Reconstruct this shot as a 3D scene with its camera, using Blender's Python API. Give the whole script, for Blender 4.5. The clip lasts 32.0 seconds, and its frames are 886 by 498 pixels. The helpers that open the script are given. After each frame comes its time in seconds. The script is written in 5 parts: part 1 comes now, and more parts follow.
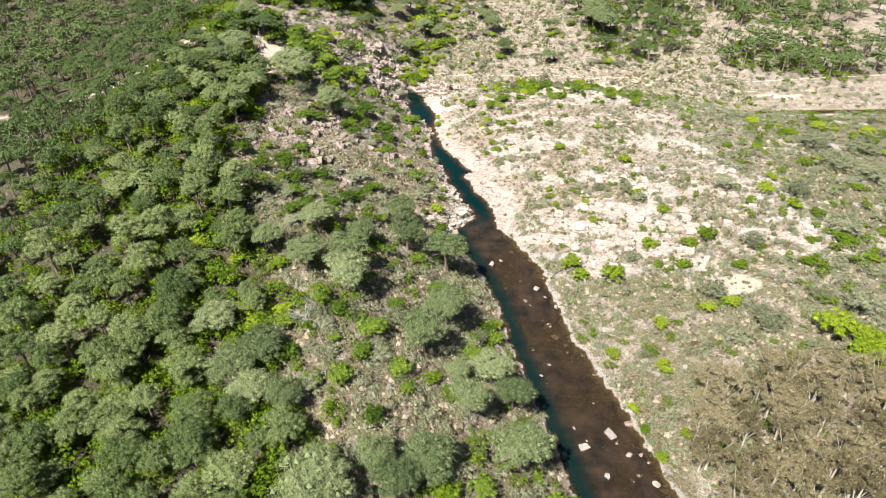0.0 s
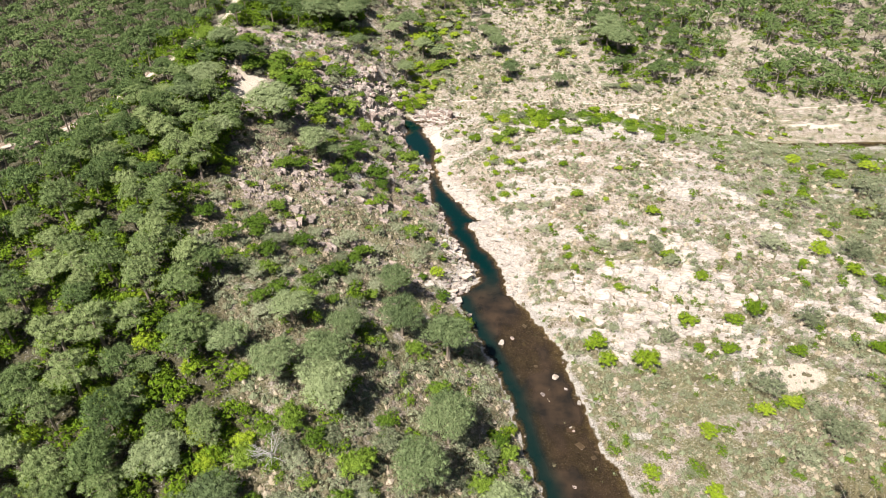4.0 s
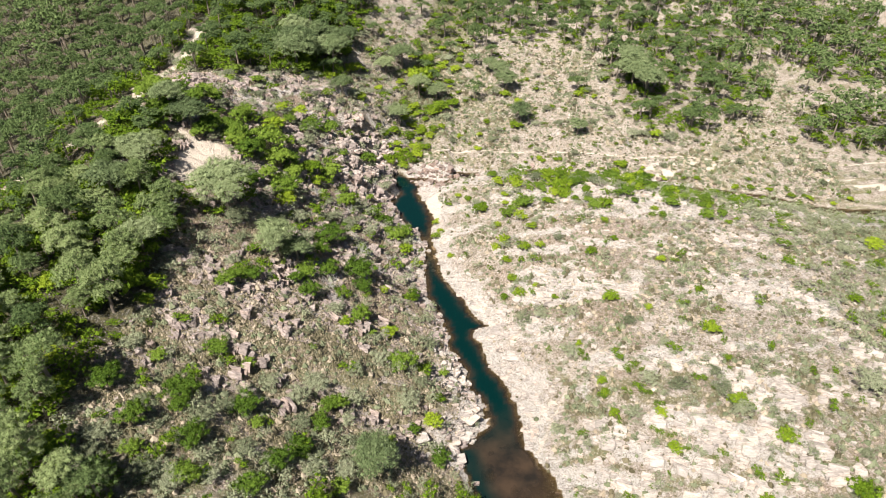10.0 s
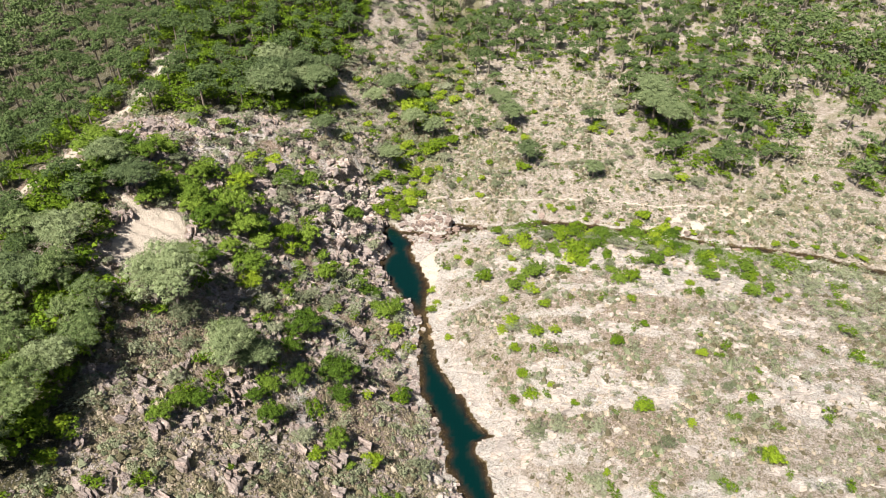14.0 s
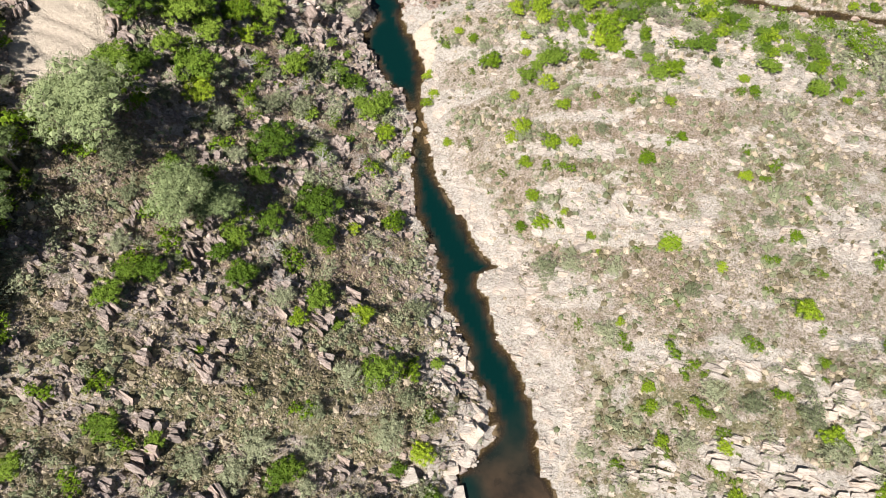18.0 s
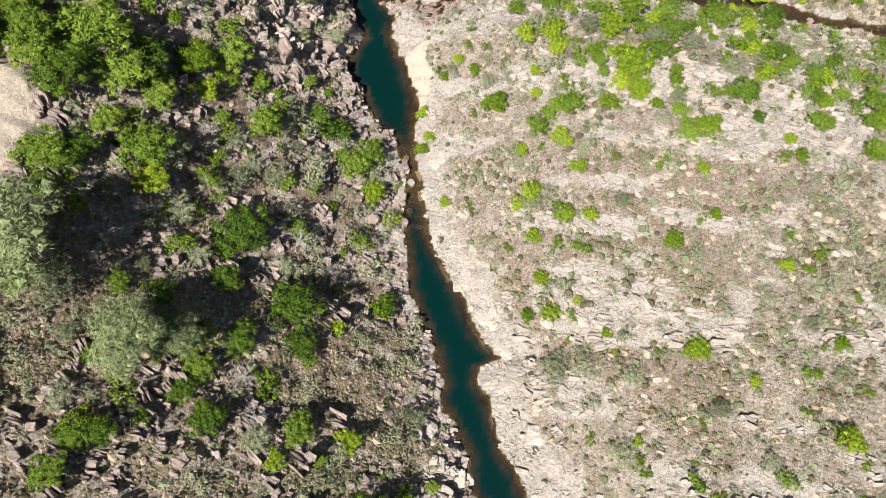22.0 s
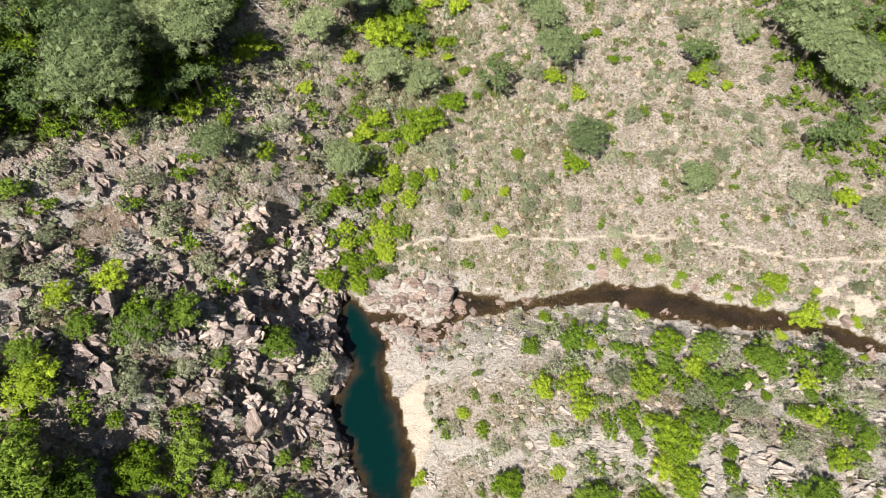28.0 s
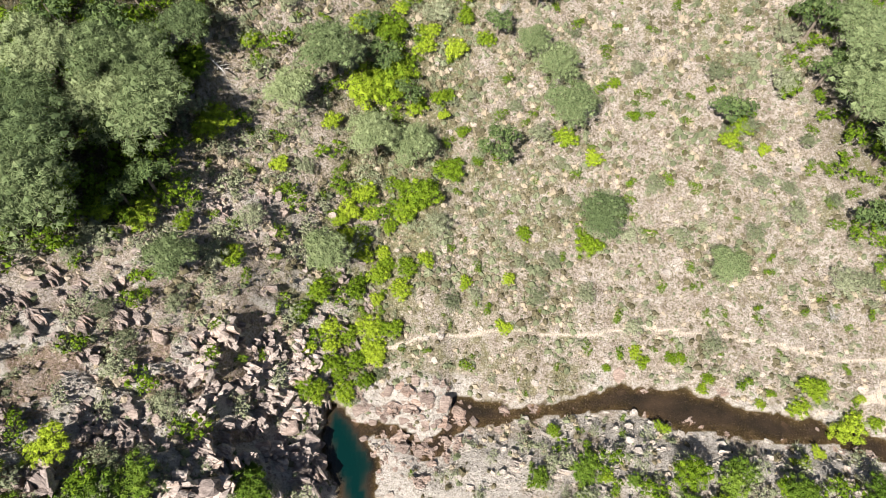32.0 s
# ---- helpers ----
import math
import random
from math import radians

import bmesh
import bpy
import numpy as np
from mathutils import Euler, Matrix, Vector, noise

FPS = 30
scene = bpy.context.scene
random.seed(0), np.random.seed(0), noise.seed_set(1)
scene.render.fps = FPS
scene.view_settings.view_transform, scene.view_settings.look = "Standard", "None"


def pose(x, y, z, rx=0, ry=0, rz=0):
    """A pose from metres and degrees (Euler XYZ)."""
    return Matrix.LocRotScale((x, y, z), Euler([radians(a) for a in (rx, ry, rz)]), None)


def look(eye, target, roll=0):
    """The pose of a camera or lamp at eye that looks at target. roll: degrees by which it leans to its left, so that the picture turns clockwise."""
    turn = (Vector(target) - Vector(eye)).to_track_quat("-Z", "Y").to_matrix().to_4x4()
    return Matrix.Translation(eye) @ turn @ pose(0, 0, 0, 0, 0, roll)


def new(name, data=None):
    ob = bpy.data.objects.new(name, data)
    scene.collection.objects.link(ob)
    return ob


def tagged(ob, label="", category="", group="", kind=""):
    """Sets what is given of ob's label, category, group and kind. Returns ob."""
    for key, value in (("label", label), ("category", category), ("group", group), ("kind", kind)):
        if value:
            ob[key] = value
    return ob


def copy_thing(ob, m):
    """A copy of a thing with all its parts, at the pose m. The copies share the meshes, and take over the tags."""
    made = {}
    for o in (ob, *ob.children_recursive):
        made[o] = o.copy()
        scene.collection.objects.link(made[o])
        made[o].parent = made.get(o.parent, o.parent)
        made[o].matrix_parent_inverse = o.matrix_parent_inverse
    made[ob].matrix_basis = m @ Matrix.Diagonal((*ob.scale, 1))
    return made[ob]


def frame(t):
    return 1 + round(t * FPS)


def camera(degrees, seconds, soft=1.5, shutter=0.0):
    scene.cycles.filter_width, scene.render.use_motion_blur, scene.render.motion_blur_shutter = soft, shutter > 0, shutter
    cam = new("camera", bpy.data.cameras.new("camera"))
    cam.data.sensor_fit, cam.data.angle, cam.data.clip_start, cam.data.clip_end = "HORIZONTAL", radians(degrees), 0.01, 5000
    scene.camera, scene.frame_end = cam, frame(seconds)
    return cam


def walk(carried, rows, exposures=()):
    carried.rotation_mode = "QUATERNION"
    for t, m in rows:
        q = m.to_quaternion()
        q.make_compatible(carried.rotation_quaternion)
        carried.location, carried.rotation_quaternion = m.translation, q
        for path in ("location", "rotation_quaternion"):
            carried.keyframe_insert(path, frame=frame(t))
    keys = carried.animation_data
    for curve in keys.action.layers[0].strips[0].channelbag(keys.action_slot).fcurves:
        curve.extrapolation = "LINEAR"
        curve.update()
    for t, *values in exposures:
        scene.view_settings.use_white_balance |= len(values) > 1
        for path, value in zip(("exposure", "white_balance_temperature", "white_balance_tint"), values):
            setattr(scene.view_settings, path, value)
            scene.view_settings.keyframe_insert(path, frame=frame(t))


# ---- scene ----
cam = camera(69.5, 32.0, soft=0.6)
METRES, EYE, TILT, LEAN, TURN = 150.0, 62.0, -34.7, 0.0, 0.0
ROWS = [
    (0.0, 0.0, 0.0, 0.0, 0.0, 0.0, -0.0),
    (0.5, -0.0001, 0.0125, 0.0087, -0.0, -0.01, 0.02),
    (1.0, -0.0002, 0.0253, 0.0176, -0.0, -0.03, 0.03),
    (1.5, -0.0004, 0.0382, 0.0264, -0.0, -0.03, 0.05),
    (2.0, -0.0005, 0.0512, 0.0353, -0.01, -0.02, 0.07),
    (2.5, -0.0007, 0.0643, 0.0445, -0.01, -0.04, 0.08),
    (3.0, -0.001, 0.0776, 0.0534, -0.01, -0.02, 0.09),
    (3.5, -0.0012, 0.0907, 0.0626, -0.0, -0.02, 0.08),
    (5.5, -0.0013, 0.1432, 0.0993, -0.02, -0.06, 0.04),
    (6.0, -0.0012, 0.1563, 0.1083, -0.02, -0.07, 0.03),
    (6.5, -0.001, 0.1692, 0.1175, -0.01, -0.07, 0.03),
    (7.0, -0.001, 0.1823, 0.1265, -0.03, -0.07, 0.02),
    (7.5, -0.0009, 0.1953, 0.1356, -0.03, -0.08, 0.04),
    (8.0, -0.0011, 0.2084, 0.1446, -0.05, -0.09, 0.03),
    (8.5, -0.0009, 0.2213, 0.1539, -0.06, -0.09, 0.03),
    (9.0, -0.0005, 0.2343, 0.1629, -0.04, -0.1, 0.02),
    (9.5, -0.0004, 0.2474, 0.172, -0.04, -0.1, 0.03),
    (10.0, 0.0002, 0.2608, 0.1815, -0.01, -0.12, 0.03),
    (10.5, 0.0004, 0.2744, 0.1906, -0.02, -0.11, 0.03),
    (11.0, 0.0006, 0.2877, 0.2003, -0.02, -0.14, 0.04),
    (11.5, 0.0011, 0.3014, 0.2098, -0.02, -0.12, 0.06),
    (12.0, 0.0018, 0.3149, 0.2196, 0.0, -0.13, 0.06),
    (12.5, 0.0021, 0.3288, 0.229, -0.02, -0.12, 0.03),
    (13.0, 0.0029, 0.3422, 0.2386, 0.01, -0.15, 0.04),
    (13.5, 0.003, 0.3555, 0.2478, -0.02, -0.14, 0.06),
    (14.0, 0.0033, 0.3685, 0.2568, -0.02, -0.15, 0.04),
    (14.5, 0.0037, 0.3817, 0.2655, -0.01, -0.11, 0.07),
    (16.5, 0.0038, 0.4339, 0.2988, -0.08, -4.39, 0.1),
    (17.0, 0.0048, 0.4462, 0.3073, 0.01, -11.8, 0.14),
    (17.5, 0.005, 0.4586, 0.3154, 0.0, -19.13, 0.14),
    (18.0, 0.0051, 0.4709, 0.3233, -0.04, -26.46, 0.16),
    (18.5, 0.0049, 0.484, 0.3319, -0.12, -33.44, 0.13),
    (19.0, 0.0048, 0.4977, 0.3415, -0.17, -34.43, 0.12),
    (19.5, 0.0055, 0.5108, 0.3507, -0.13, -34.37, 0.19),
    (20.0, 0.0058, 0.5242, 0.36, -0.11, -34.32, 0.21),
    (20.5, 0.0061, 0.5376, 0.3693, -0.12, -34.3, 0.19),
    (21.0, 0.007, 0.5507, 0.3784, -0.07, -34.25, 0.23),
    (21.5, 0.0075, 0.5637, 0.3874, -0.07, -34.22, 0.24),
    (22.0, 0.0077, 0.5764, 0.3961, -0.07, -34.16, 0.24),
    (22.5, 0.0084, 0.589, 0.4052, -0.01, -34.17, 0.28),
    (23.0, 0.0086, 0.6017, 0.414, 0.03, -34.15, 0.33),
    (23.5, 0.0083, 0.6145, 0.4232, 0.03, -34.15, 0.31),
    (24.0, 0.0083, 0.6272, 0.4319, 0.06, -34.11, 0.33),
    (24.5, 0.0079, 0.6395, 0.4401, 0.04, -33.97, 0.33),
    (26.5, 0.0081, 0.6895, 0.4758, 0.08, -33.97, 0.34),
    (27.0, 0.0077, 0.7014, 0.4837, 0.01, -33.48, 0.31),
    (27.5, 0.0068, 0.7151, 0.4942, -0.05, -29.4, 0.17),
    (28.0, 0.0086, 0.7262, 0.5022, 0.07, -23.97, 0.33),
    (28.5, 0.0098, 0.736, 0.508, 0.15, -27.6, 0.45),
    (29.0, 0.0099, 0.7471, 0.5152, 0.12, -34.54, 0.45),
    (29.5, 0.0098, 0.7595, 0.5242, 0.1, -35.66, 0.4),
    (30.0, 0.0112, 0.769, 0.5308, 0.15, -37.91, 0.55),
    (30.5, 0.0113, 0.7807, 0.5389, 0.14, -43.28, 0.53),
    (31.0, 0.0102, 0.7957, 0.5498, 0.06, -38.44, 0.35),
    (31.5, 0.0104, 0.8093, 0.5604, 0.07, -31.35, 0.33),
    (32.0, 0.0113, 0.8214, 0.5689, -0.09, -28.85, 0.58),
]
walk(cam, [(t, pose(0, 0, EYE, TILT, LEAN, TURN) @ pose(METRES * x, METRES * y, METRES * z, 90 + pitch, roll, yaw)) for t, x, y, z, yaw, pitch, roll in ROWS], [(0.0, 1.14), (6.0, 1.10), (14.0, 1.05), (19.0, 1.00), (30.0, 1.00), (31.0, 1.04), (32.0, 1.16)])

# ---- light ----
world = bpy.data.worlds.new("sky")
scene.world = world
world.use_nodes = True
sky = world.node_tree.nodes.new("ShaderNodeTexSky")
sky.sky_type, sky.sun_disc = "NISHITA", False
SUN_ELEVATION, SUN_AZIMUTH = 55.0, 215.5     # azimuth clockwise from +y
sky.sun_elevation, sky.sun_rotation = radians(SUN_ELEVATION), radians(SUN_AZIMUTH)
world.node_tree.links.new(sky.outputs[0], world.node_tree.nodes["Background"].inputs[0])
world.node_tree.nodes["Background"].inputs[1].default_value = 0.033
sun_data = bpy.data.lights.new("sun", "SUN")
sun_data.energy, sun_data.angle, sun_data.color = 5.0, radians(0.55), (1.0, 0.962, 0.90)
sun = new("sun", sun_data)
az, el = radians(SUN_AZIMUTH), radians(SUN_ELEVATION)
sun.matrix_basis = look((0, 0, 200), (-math.sin(az) * math.cos(el), -math.cos(az) * math.cos(el), 200 - math.sin(el)))


# ---- materials ----
def nodes_of(name):
    m = bpy.data.materials.new(name)
    m.use_nodes = True
    t = m.node_tree
    return m, t, t.nodes["Principled BSDF"], t.nodes["Material Output"]


def add(t, kind, **inputs):
    n = t.nodes.new(kind)
    for key, value in inputs.items():
        n.inputs[key.replace("_", " ")].default_value = value
    return n


def noise_node(t, scale, detail=4.0, rough=0.6, stretch=None):
    n = add(t, "ShaderNodeTexNoise", Scale=scale, Detail=detail, Roughness=rough)
    c = t.nodes.new("ShaderNodeTexCoord")
    if stretch:
        mp = t.nodes.new("ShaderNodeMapping")
        mp.inputs["Scale"].default_value, mp.inputs["Rotation"].default_value = stretch, (0, 0, radians(16))
        t.links.new(c.outputs["Object"], mp.inputs[0])
        t.links.new(mp.outputs[0], n.inputs["Vector"])
    else:
        t.links.new(c.outputs["Object"], n.inputs["Vector"])
    return n.outputs["Fac"]


def ramp(t, fac, stops):
    r = t.nodes.new("ShaderNodeValToRGB")
    while len(r.color_ramp.elements) < len(stops):
        r.color_ramp.elements.new(0.5)
    for e, (p, c) in zip(r.color_ramp.elements, stops):
        e.position, e.color = p, (*c, 1)
    t.links.new(fac, r.inputs[0])
    return r.outputs[0]


def mix(t, fac, a, b, mode="MIX"):
    n = t.nodes.new("ShaderNodeMix")
    n.data_type, n.blend_type = "RGBA", mode
    for socket, value in ((n.inputs[0], fac), (n.inputs[6], a), (n.inputs[7], b)):
        if isinstance(value, (int, float)):
            socket.default_value = value
        elif isinstance(value, tuple):
            socket.default_value = (*value, 1)
        else:
            t.links.new(value, socket)
    return n.outputs[2]


def maths(t, op, a, b, clamp=False):
    n = t.nodes.new("ShaderNodeMath")
    n.operation, n.use_clamp = op, clamp
    for socket, value in zip(n.inputs, (a, b)):
        if isinstance(value, (int, float)):
            socket.default_value = value
        else:
            t.links.new(value, socket)
    return n.outputs[0]


def attribute(t, name):
    n = t.nodes.new("ShaderNodeAttribute")
    n.attribute_name = name
    return n.outputs["Fac"]


def bumped(t, shader, fac, strength, distance):
    b = add(t, "ShaderNodeBump", Strength=strength, Distance=distance)
    t.links.new(fac, b.inputs["Height"])
    t.links.new(b.outputs[0], shader.inputs["Normal"])


def cracks(t, scale, width):
    """Thin joints that run mostly with the strata: one on a joint, zero off it."""
    c = t.nodes.new("ShaderNodeTexCoord")
    wob = t.nodes.new("ShaderNodeTexNoise")
    wob.inputs["Scale"].default_value, wob.inputs["Detail"].default_value = 1.5, 4.0
    t.links.new(c.outputs["Object"], wob.inputs["Vector"])
    shift = t.nodes.new("ShaderNodeMix")
    shift.data_type, shift.blend_type = "RGBA", "ADD"
    shift.inputs[0].default_value = 0.55
    t.links.new(c.outputs["Object"], shift.inputs[6])
    t.links.new(wob.outputs["Color"], shift.inputs[7])
    mp = t.nodes.new("ShaderNodeMapping")
    mp.inputs["Scale"].default_value, mp.inputs["Rotation"].default_value = (0.45, 1.5, 0.8), (0, 0, radians(16))
    t.links.new(shift.outputs[2], mp.inputs[0])
    v = t.nodes.new("ShaderNodeTexVoronoi")
    v.feature = "DISTANCE_TO_EDGE"
    v.inputs["Scale"].default_value = scale
    t.links.new(mp.outputs[0], v.inputs["Vector"])
    return maths(t, "SUBTRACT", 1.0, maths(t, "DIVIDE", v.outputs["Distance"], width), True)


def ground_material():
    m, t, p, _ = nodes_of("dry_ground")
    big, mid, fine = noise_node(t, 0.12, 5), noise_node(t, 0.9, 6, 0.7), noise_node(t, 6.0, 6, 0.75)
    grit = noise_node(t, 2.4, 8, 0.8)
    speck = noise_node(t, 4.2, 6, 0.75)
    # straw, pinkish gravel and thin dry grass
    dry = ramp(t, mid, [(0.34, (0.23, 0.178, 0.142)), (0.5, (0.42, 0.35, 0.302)), (0.66, (0.58, 0.51, 0.458))])
    dry = mix(t, maths(t, "MULTIPLY", big, 0.4), dry, (0.39, 0.32, 0.255))
    green = ramp(t, grit, [(0.38, (0.092, 0.096, 0.044)), (0.5, (0.205, 0.192, 0.102)), (0.62, (0.385, 0.335, 0.225))])
    soil = ramp(t, grit, [(0.3, (0.12, 0.084, 0.064)), (0.52, (0.30, 0.208, 0.162)), (0.70, (0.53, 0.415, 0.35))])
    rock = ramp(t, grit, [(0.28, (0.26, 0.225, 0.20)), (0.47, (0.50, 0.445, 0.40)), (0.66, (0.65, 0.59, 0.54))])
    joint = maths(t, "MULTIPLY", cracks(t, 0.55, 0.03), maths(t, "MULTIPLY", maths(t, "SUBTRACT", mid, 0.47, True), 7.0, True))
    rock = mix(t, maths(t, "MULTIPLY", joint, 0.6), rock, (0.20, 0.17, 0.145))
    sand = ramp(t, fine, [(0.3, (0.56, 0.455, 0.355)), (0.7, (0.71, 0.61, 0.51))])
    silt = ramp(t, mid, [(0.3, (0.045, 0.033, 0.022)), (0.5, (0.125, 0.094, 0.062)), (0.68, (0.27, 0.215, 0.155))])

    def edge(name, width):
        a = attribute(t, name)
        return maths(t, "MULTIPLY", maths(t, "SUBTRACT", maths(t, "ADD", a, maths(t, "MULTIPLY", grit, width)), width * 0.5 + 0.5 - 0.16, True), 3.0, True)
    col = mix(t, edge("grass", 1.1), dry, green)
    col = mix(t, edge("soil", 0.8), col, soil)
    # forest floor: earth and litter, darkened to paint in shade between the crowns
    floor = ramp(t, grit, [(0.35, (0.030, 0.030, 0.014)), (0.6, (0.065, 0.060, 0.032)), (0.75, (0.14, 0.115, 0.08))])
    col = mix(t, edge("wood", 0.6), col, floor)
    col = mix(t, edge("rock", 0.7), col, rock)
    col = mix(t, edge("sand", 0.4), col, sand)
    col = mix(t, edge("bed", 0.25), col, silt)
    thin = maths(t, "SUBTRACT", 1.0, maths(t, "MAXIMUM", maths(t, "MULTIPLY", attribute(t, "rock"), 0.6), attribute(t, "sand")))
    weed = maths(t, "MULTIPLY", maths(t, "MULTIPLY", maths(t, "SUBTRACT", speck, 0.50, True), 14.0, True), maths(t, "MULTIPLY", thin, 0.85))
    col = mix(t, weed, col, ramp(t, fine, [(0.35, (0.10, 0.085, 0.04)), (0.65, (0.25, 0.215, 0.125))]))
    crumb = maths(t, "MULTIPLY", maths(t, "MULTIPLY", maths(t, "SUBTRACT", 0.44, speck, True), 16.0, True), maths(t, "MULTIPLY", thin, 0.7))
    col = mix(t, crumb, col, (0.60, 0.54, 0.485))
    # shade of small hollows, painted dark where the fine bump is low
    pit_shade = maths(t, "MULTIPLY", maths(t, "MULTIPLY", maths(t, "SUBTRACT", 0.46, fine, True), 7.0, True), maths(t, "SUBTRACT", 1.0, maths(t, "MULTIPLY", attribute(t, "sand"), 0.85)))
    col = mix(t, pit_shade, col, (0.11, 0.086, 0.064))
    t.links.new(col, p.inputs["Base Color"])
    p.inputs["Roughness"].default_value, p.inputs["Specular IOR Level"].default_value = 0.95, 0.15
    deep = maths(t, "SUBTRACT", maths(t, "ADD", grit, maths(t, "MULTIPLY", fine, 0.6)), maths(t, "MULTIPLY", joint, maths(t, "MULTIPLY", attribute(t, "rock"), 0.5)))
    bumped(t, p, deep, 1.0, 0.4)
    return m


def rock_material(name, dark, base, light):
    m, t, p, _ = nodes_of(name)
    grain = noise_node(t, 1.3, 7, 0.75, (0.6, 2.2, 2.2))
    spots = noise_node(t, 7.0, 6, 0.7)
    col = ramp(t, grain, [(0.3, dark), (0.5, base), (0.7, light)])
    r = t.nodes.new("ShaderNodeObjectInfo").outputs["Random"]
    isl = t.nodes.new("ShaderNodeNewGeometry").outputs["Random Per Island"]
    tint = ramp(t, maths(t, "FRACT", maths(t, "ADD", r, isl), 0), [(0.0, (0.72, 0.70, 0.69)), (0.6, (1.0, 0.98, 0.96)), (1.0, (1.12, 1.02, 0.94))])
    col = mix(t, 1.0, col, tint, "MULTIPLY")
    col = mix(t, maths(t, "MULTIPLY", maths(t, "SUBTRACT", spots, 0.52, True), 2.0, True), col, dark)
    joint = cracks(t, 0.9, 0.05)
    col = mix(t, maths(t, "MULTIPLY", joint, 0.10), col, tuple(0.6 * v for v in dark))
    t.links.new(col, p.inputs["Base Color"])
    p.inputs["Roughness"].default_value, p.inputs["Specular IOR Level"].default_value = 0.9, 0.2
    bumped(t, p, maths(t, "SUBTRACT", maths(t, "ADD", grain, maths(t, "MULTIPLY", spots, 0.8)), maths(t, "MULTIPLY", joint, 0.15)), 0.9, 0.25)
    return m


def leaf_material(name, dark, base, light, glow=0.28):
    """Leaves: colour shifts from plant to plant and from spray to spray; some light comes through."""
    m, t, p, out = nodes_of(name)
    r = t.nodes.new("ShaderNodeObjectInfo").outputs["Random"]
    isl = t.nodes.new("ShaderNodeNewGeometry").outputs["Random Per Island"]
    big = maths(t, "ADD", maths(t, "MULTIPLY", noise_node(t, 0.7, 3), 0.5), maths(t, "MULTIPLY", noise_node(t, 0.22, 2), 0.5))
    big = maths(t, "ADD", maths(t, "MULTIPLY", big, 0.5), maths(t, "MULTIPLY", noise_node(t, 6.0, 4, 0.7), 0.5))
    fac = maths(t, "ADD", maths(t, "MULTIPLY", r, 0.5), maths(t, "ADD", maths(t, "MULTIPLY", isl, 0.35), maths(t, "MULTIPLY", big, 0.45)))
    col = ramp(t, fac, [(0.2, dark), (0.55, base), (0.95, light)])
    t.links.new(col, p.inputs["Base Color"])
    p.inputs["Roughness"].default_value, p.inputs["Specular IOR Level"].default_value = 0.7, 0.08
    tr = t.nodes.new("ShaderNodeBsdfTranslucent")
    t.links.new(col, tr.inputs[0])
    mx = t.nodes.new("ShaderNodeMixShader")
    mx.inputs[0].default_value = glow
    t.links.new(p.outputs[0], mx.inputs[1])
    t.links.new(tr.outputs[0], mx.inputs[2])
    t.links.new(mx.outputs[0], out.inputs[0])
    return m


def bark_material(name, dark, light):
    m, t, p, _ = nodes_of(name)
    n = noise_node(t, 5.0, 5, 0.7, (3, 3, 0.6))
    t.links.new(ramp(t, n, [(0.35, dark), (0.65, light)]), p.inputs["Base Color"])
    p.inputs["Roughness"].default_value = 0.9
    bumped(t, p, n, 0.6, 0.05)
    return m


def water_material():
    m, t, p, out = nodes_of("stream_water")
    depth = attribute(t, "depth")
    teal = attribute(t, "teal")
    n = noise_node(t, 0.35, 4)
    body = mix(t, teal, ramp(t, n, [(0.35, (0.016, 0.013, 0.010)), (0.65, (0.046, 0.030, 0.019))]), (0.0005, 0.0125, 0.0112))
    t.links.new(body, p.inputs["Base Color"])
    p.inputs["Roughness"].default_value, p.inputs["Specular IOR Level"].default_value = 0.9, 0.0
    clear = add(t, "ShaderNodeBsdfTransparent", Color=(0.77, 0.70, 0.56, 1))
    a = t.nodes.new("ShaderNodeMixShader")
    t.links.new(maths(t, "MULTIPLY", maths(t, "ADD", depth, maths(t, "MULTIPLY", maths(t, "SUBTRACT", n, 0.5), 0.5)), 1.25, True), a.inputs[0])
    t.links.new(clear.outputs[0], a.inputs[1])
    t.links.new(p.outputs[0], a.inputs[2])
    gloss = add(t, "ShaderNodeBsdfGlossy", Roughness=0.06)
    fr = add(t, "ShaderNodeFresnel", IOR=1.42)
    ripple = add(t, "ShaderNodeBump", Strength=0.12, Distance=0.08)
    t.links.new(noise_node(t, 2.2, 3), ripple.inputs["Height"])
    t.links.new(ripple.outputs[0], gloss.inputs["Normal"])
    b = t.nodes.new("ShaderNodeMixShader")
    t.links.new(fr.outputs[0], b.inputs[0])
    t.links.new(a.outputs[0], b.inputs[1])
    t.links.new(gloss.outputs[0], b.inputs[2])
    t.links.new(b.outputs[0], out.inputs[0])
    return m


GROUND = ground_material()
WATER = water_material()
PALE_ROCK = rock_material("pale_granite", (0.24, 0.205, 0.18), (0.50, 0.445, 0.40), (0.66, 0.60, 0.545))
GREY_ROCK = rock_material("lichened_schist", (0.12, 0.098, 0.09), (0.34, 0.28, 0.255), (0.58, 0.50, 0.46))
RED_ROCK = rock_material("wet_reddish_rock", (0.15, 0.105, 0.085), (0.33, 0.255, 0.22), (0.52, 0.44, 0.39))
PINE_LEAF = leaf_material("pine_needles", (0.046, 0.070, 0.030), (0.138, 0.178, 0.076), (0.275, 0.315, 0.155), 0.14)
FOREST_LEAF = leaf_material("stone_pine_needles", (0.032, 0.058, 0.019), (0.116, 0.160, 0.055), (0.255, 0.30, 0.125), 0.14)
GREEN_LEAF = leaf_material("glossy_shrub_leaves", (0.040, 0.078, 0.005), (0.125, 0.190, 0.012), (0.29, 0.36, 0.028), 0.10)
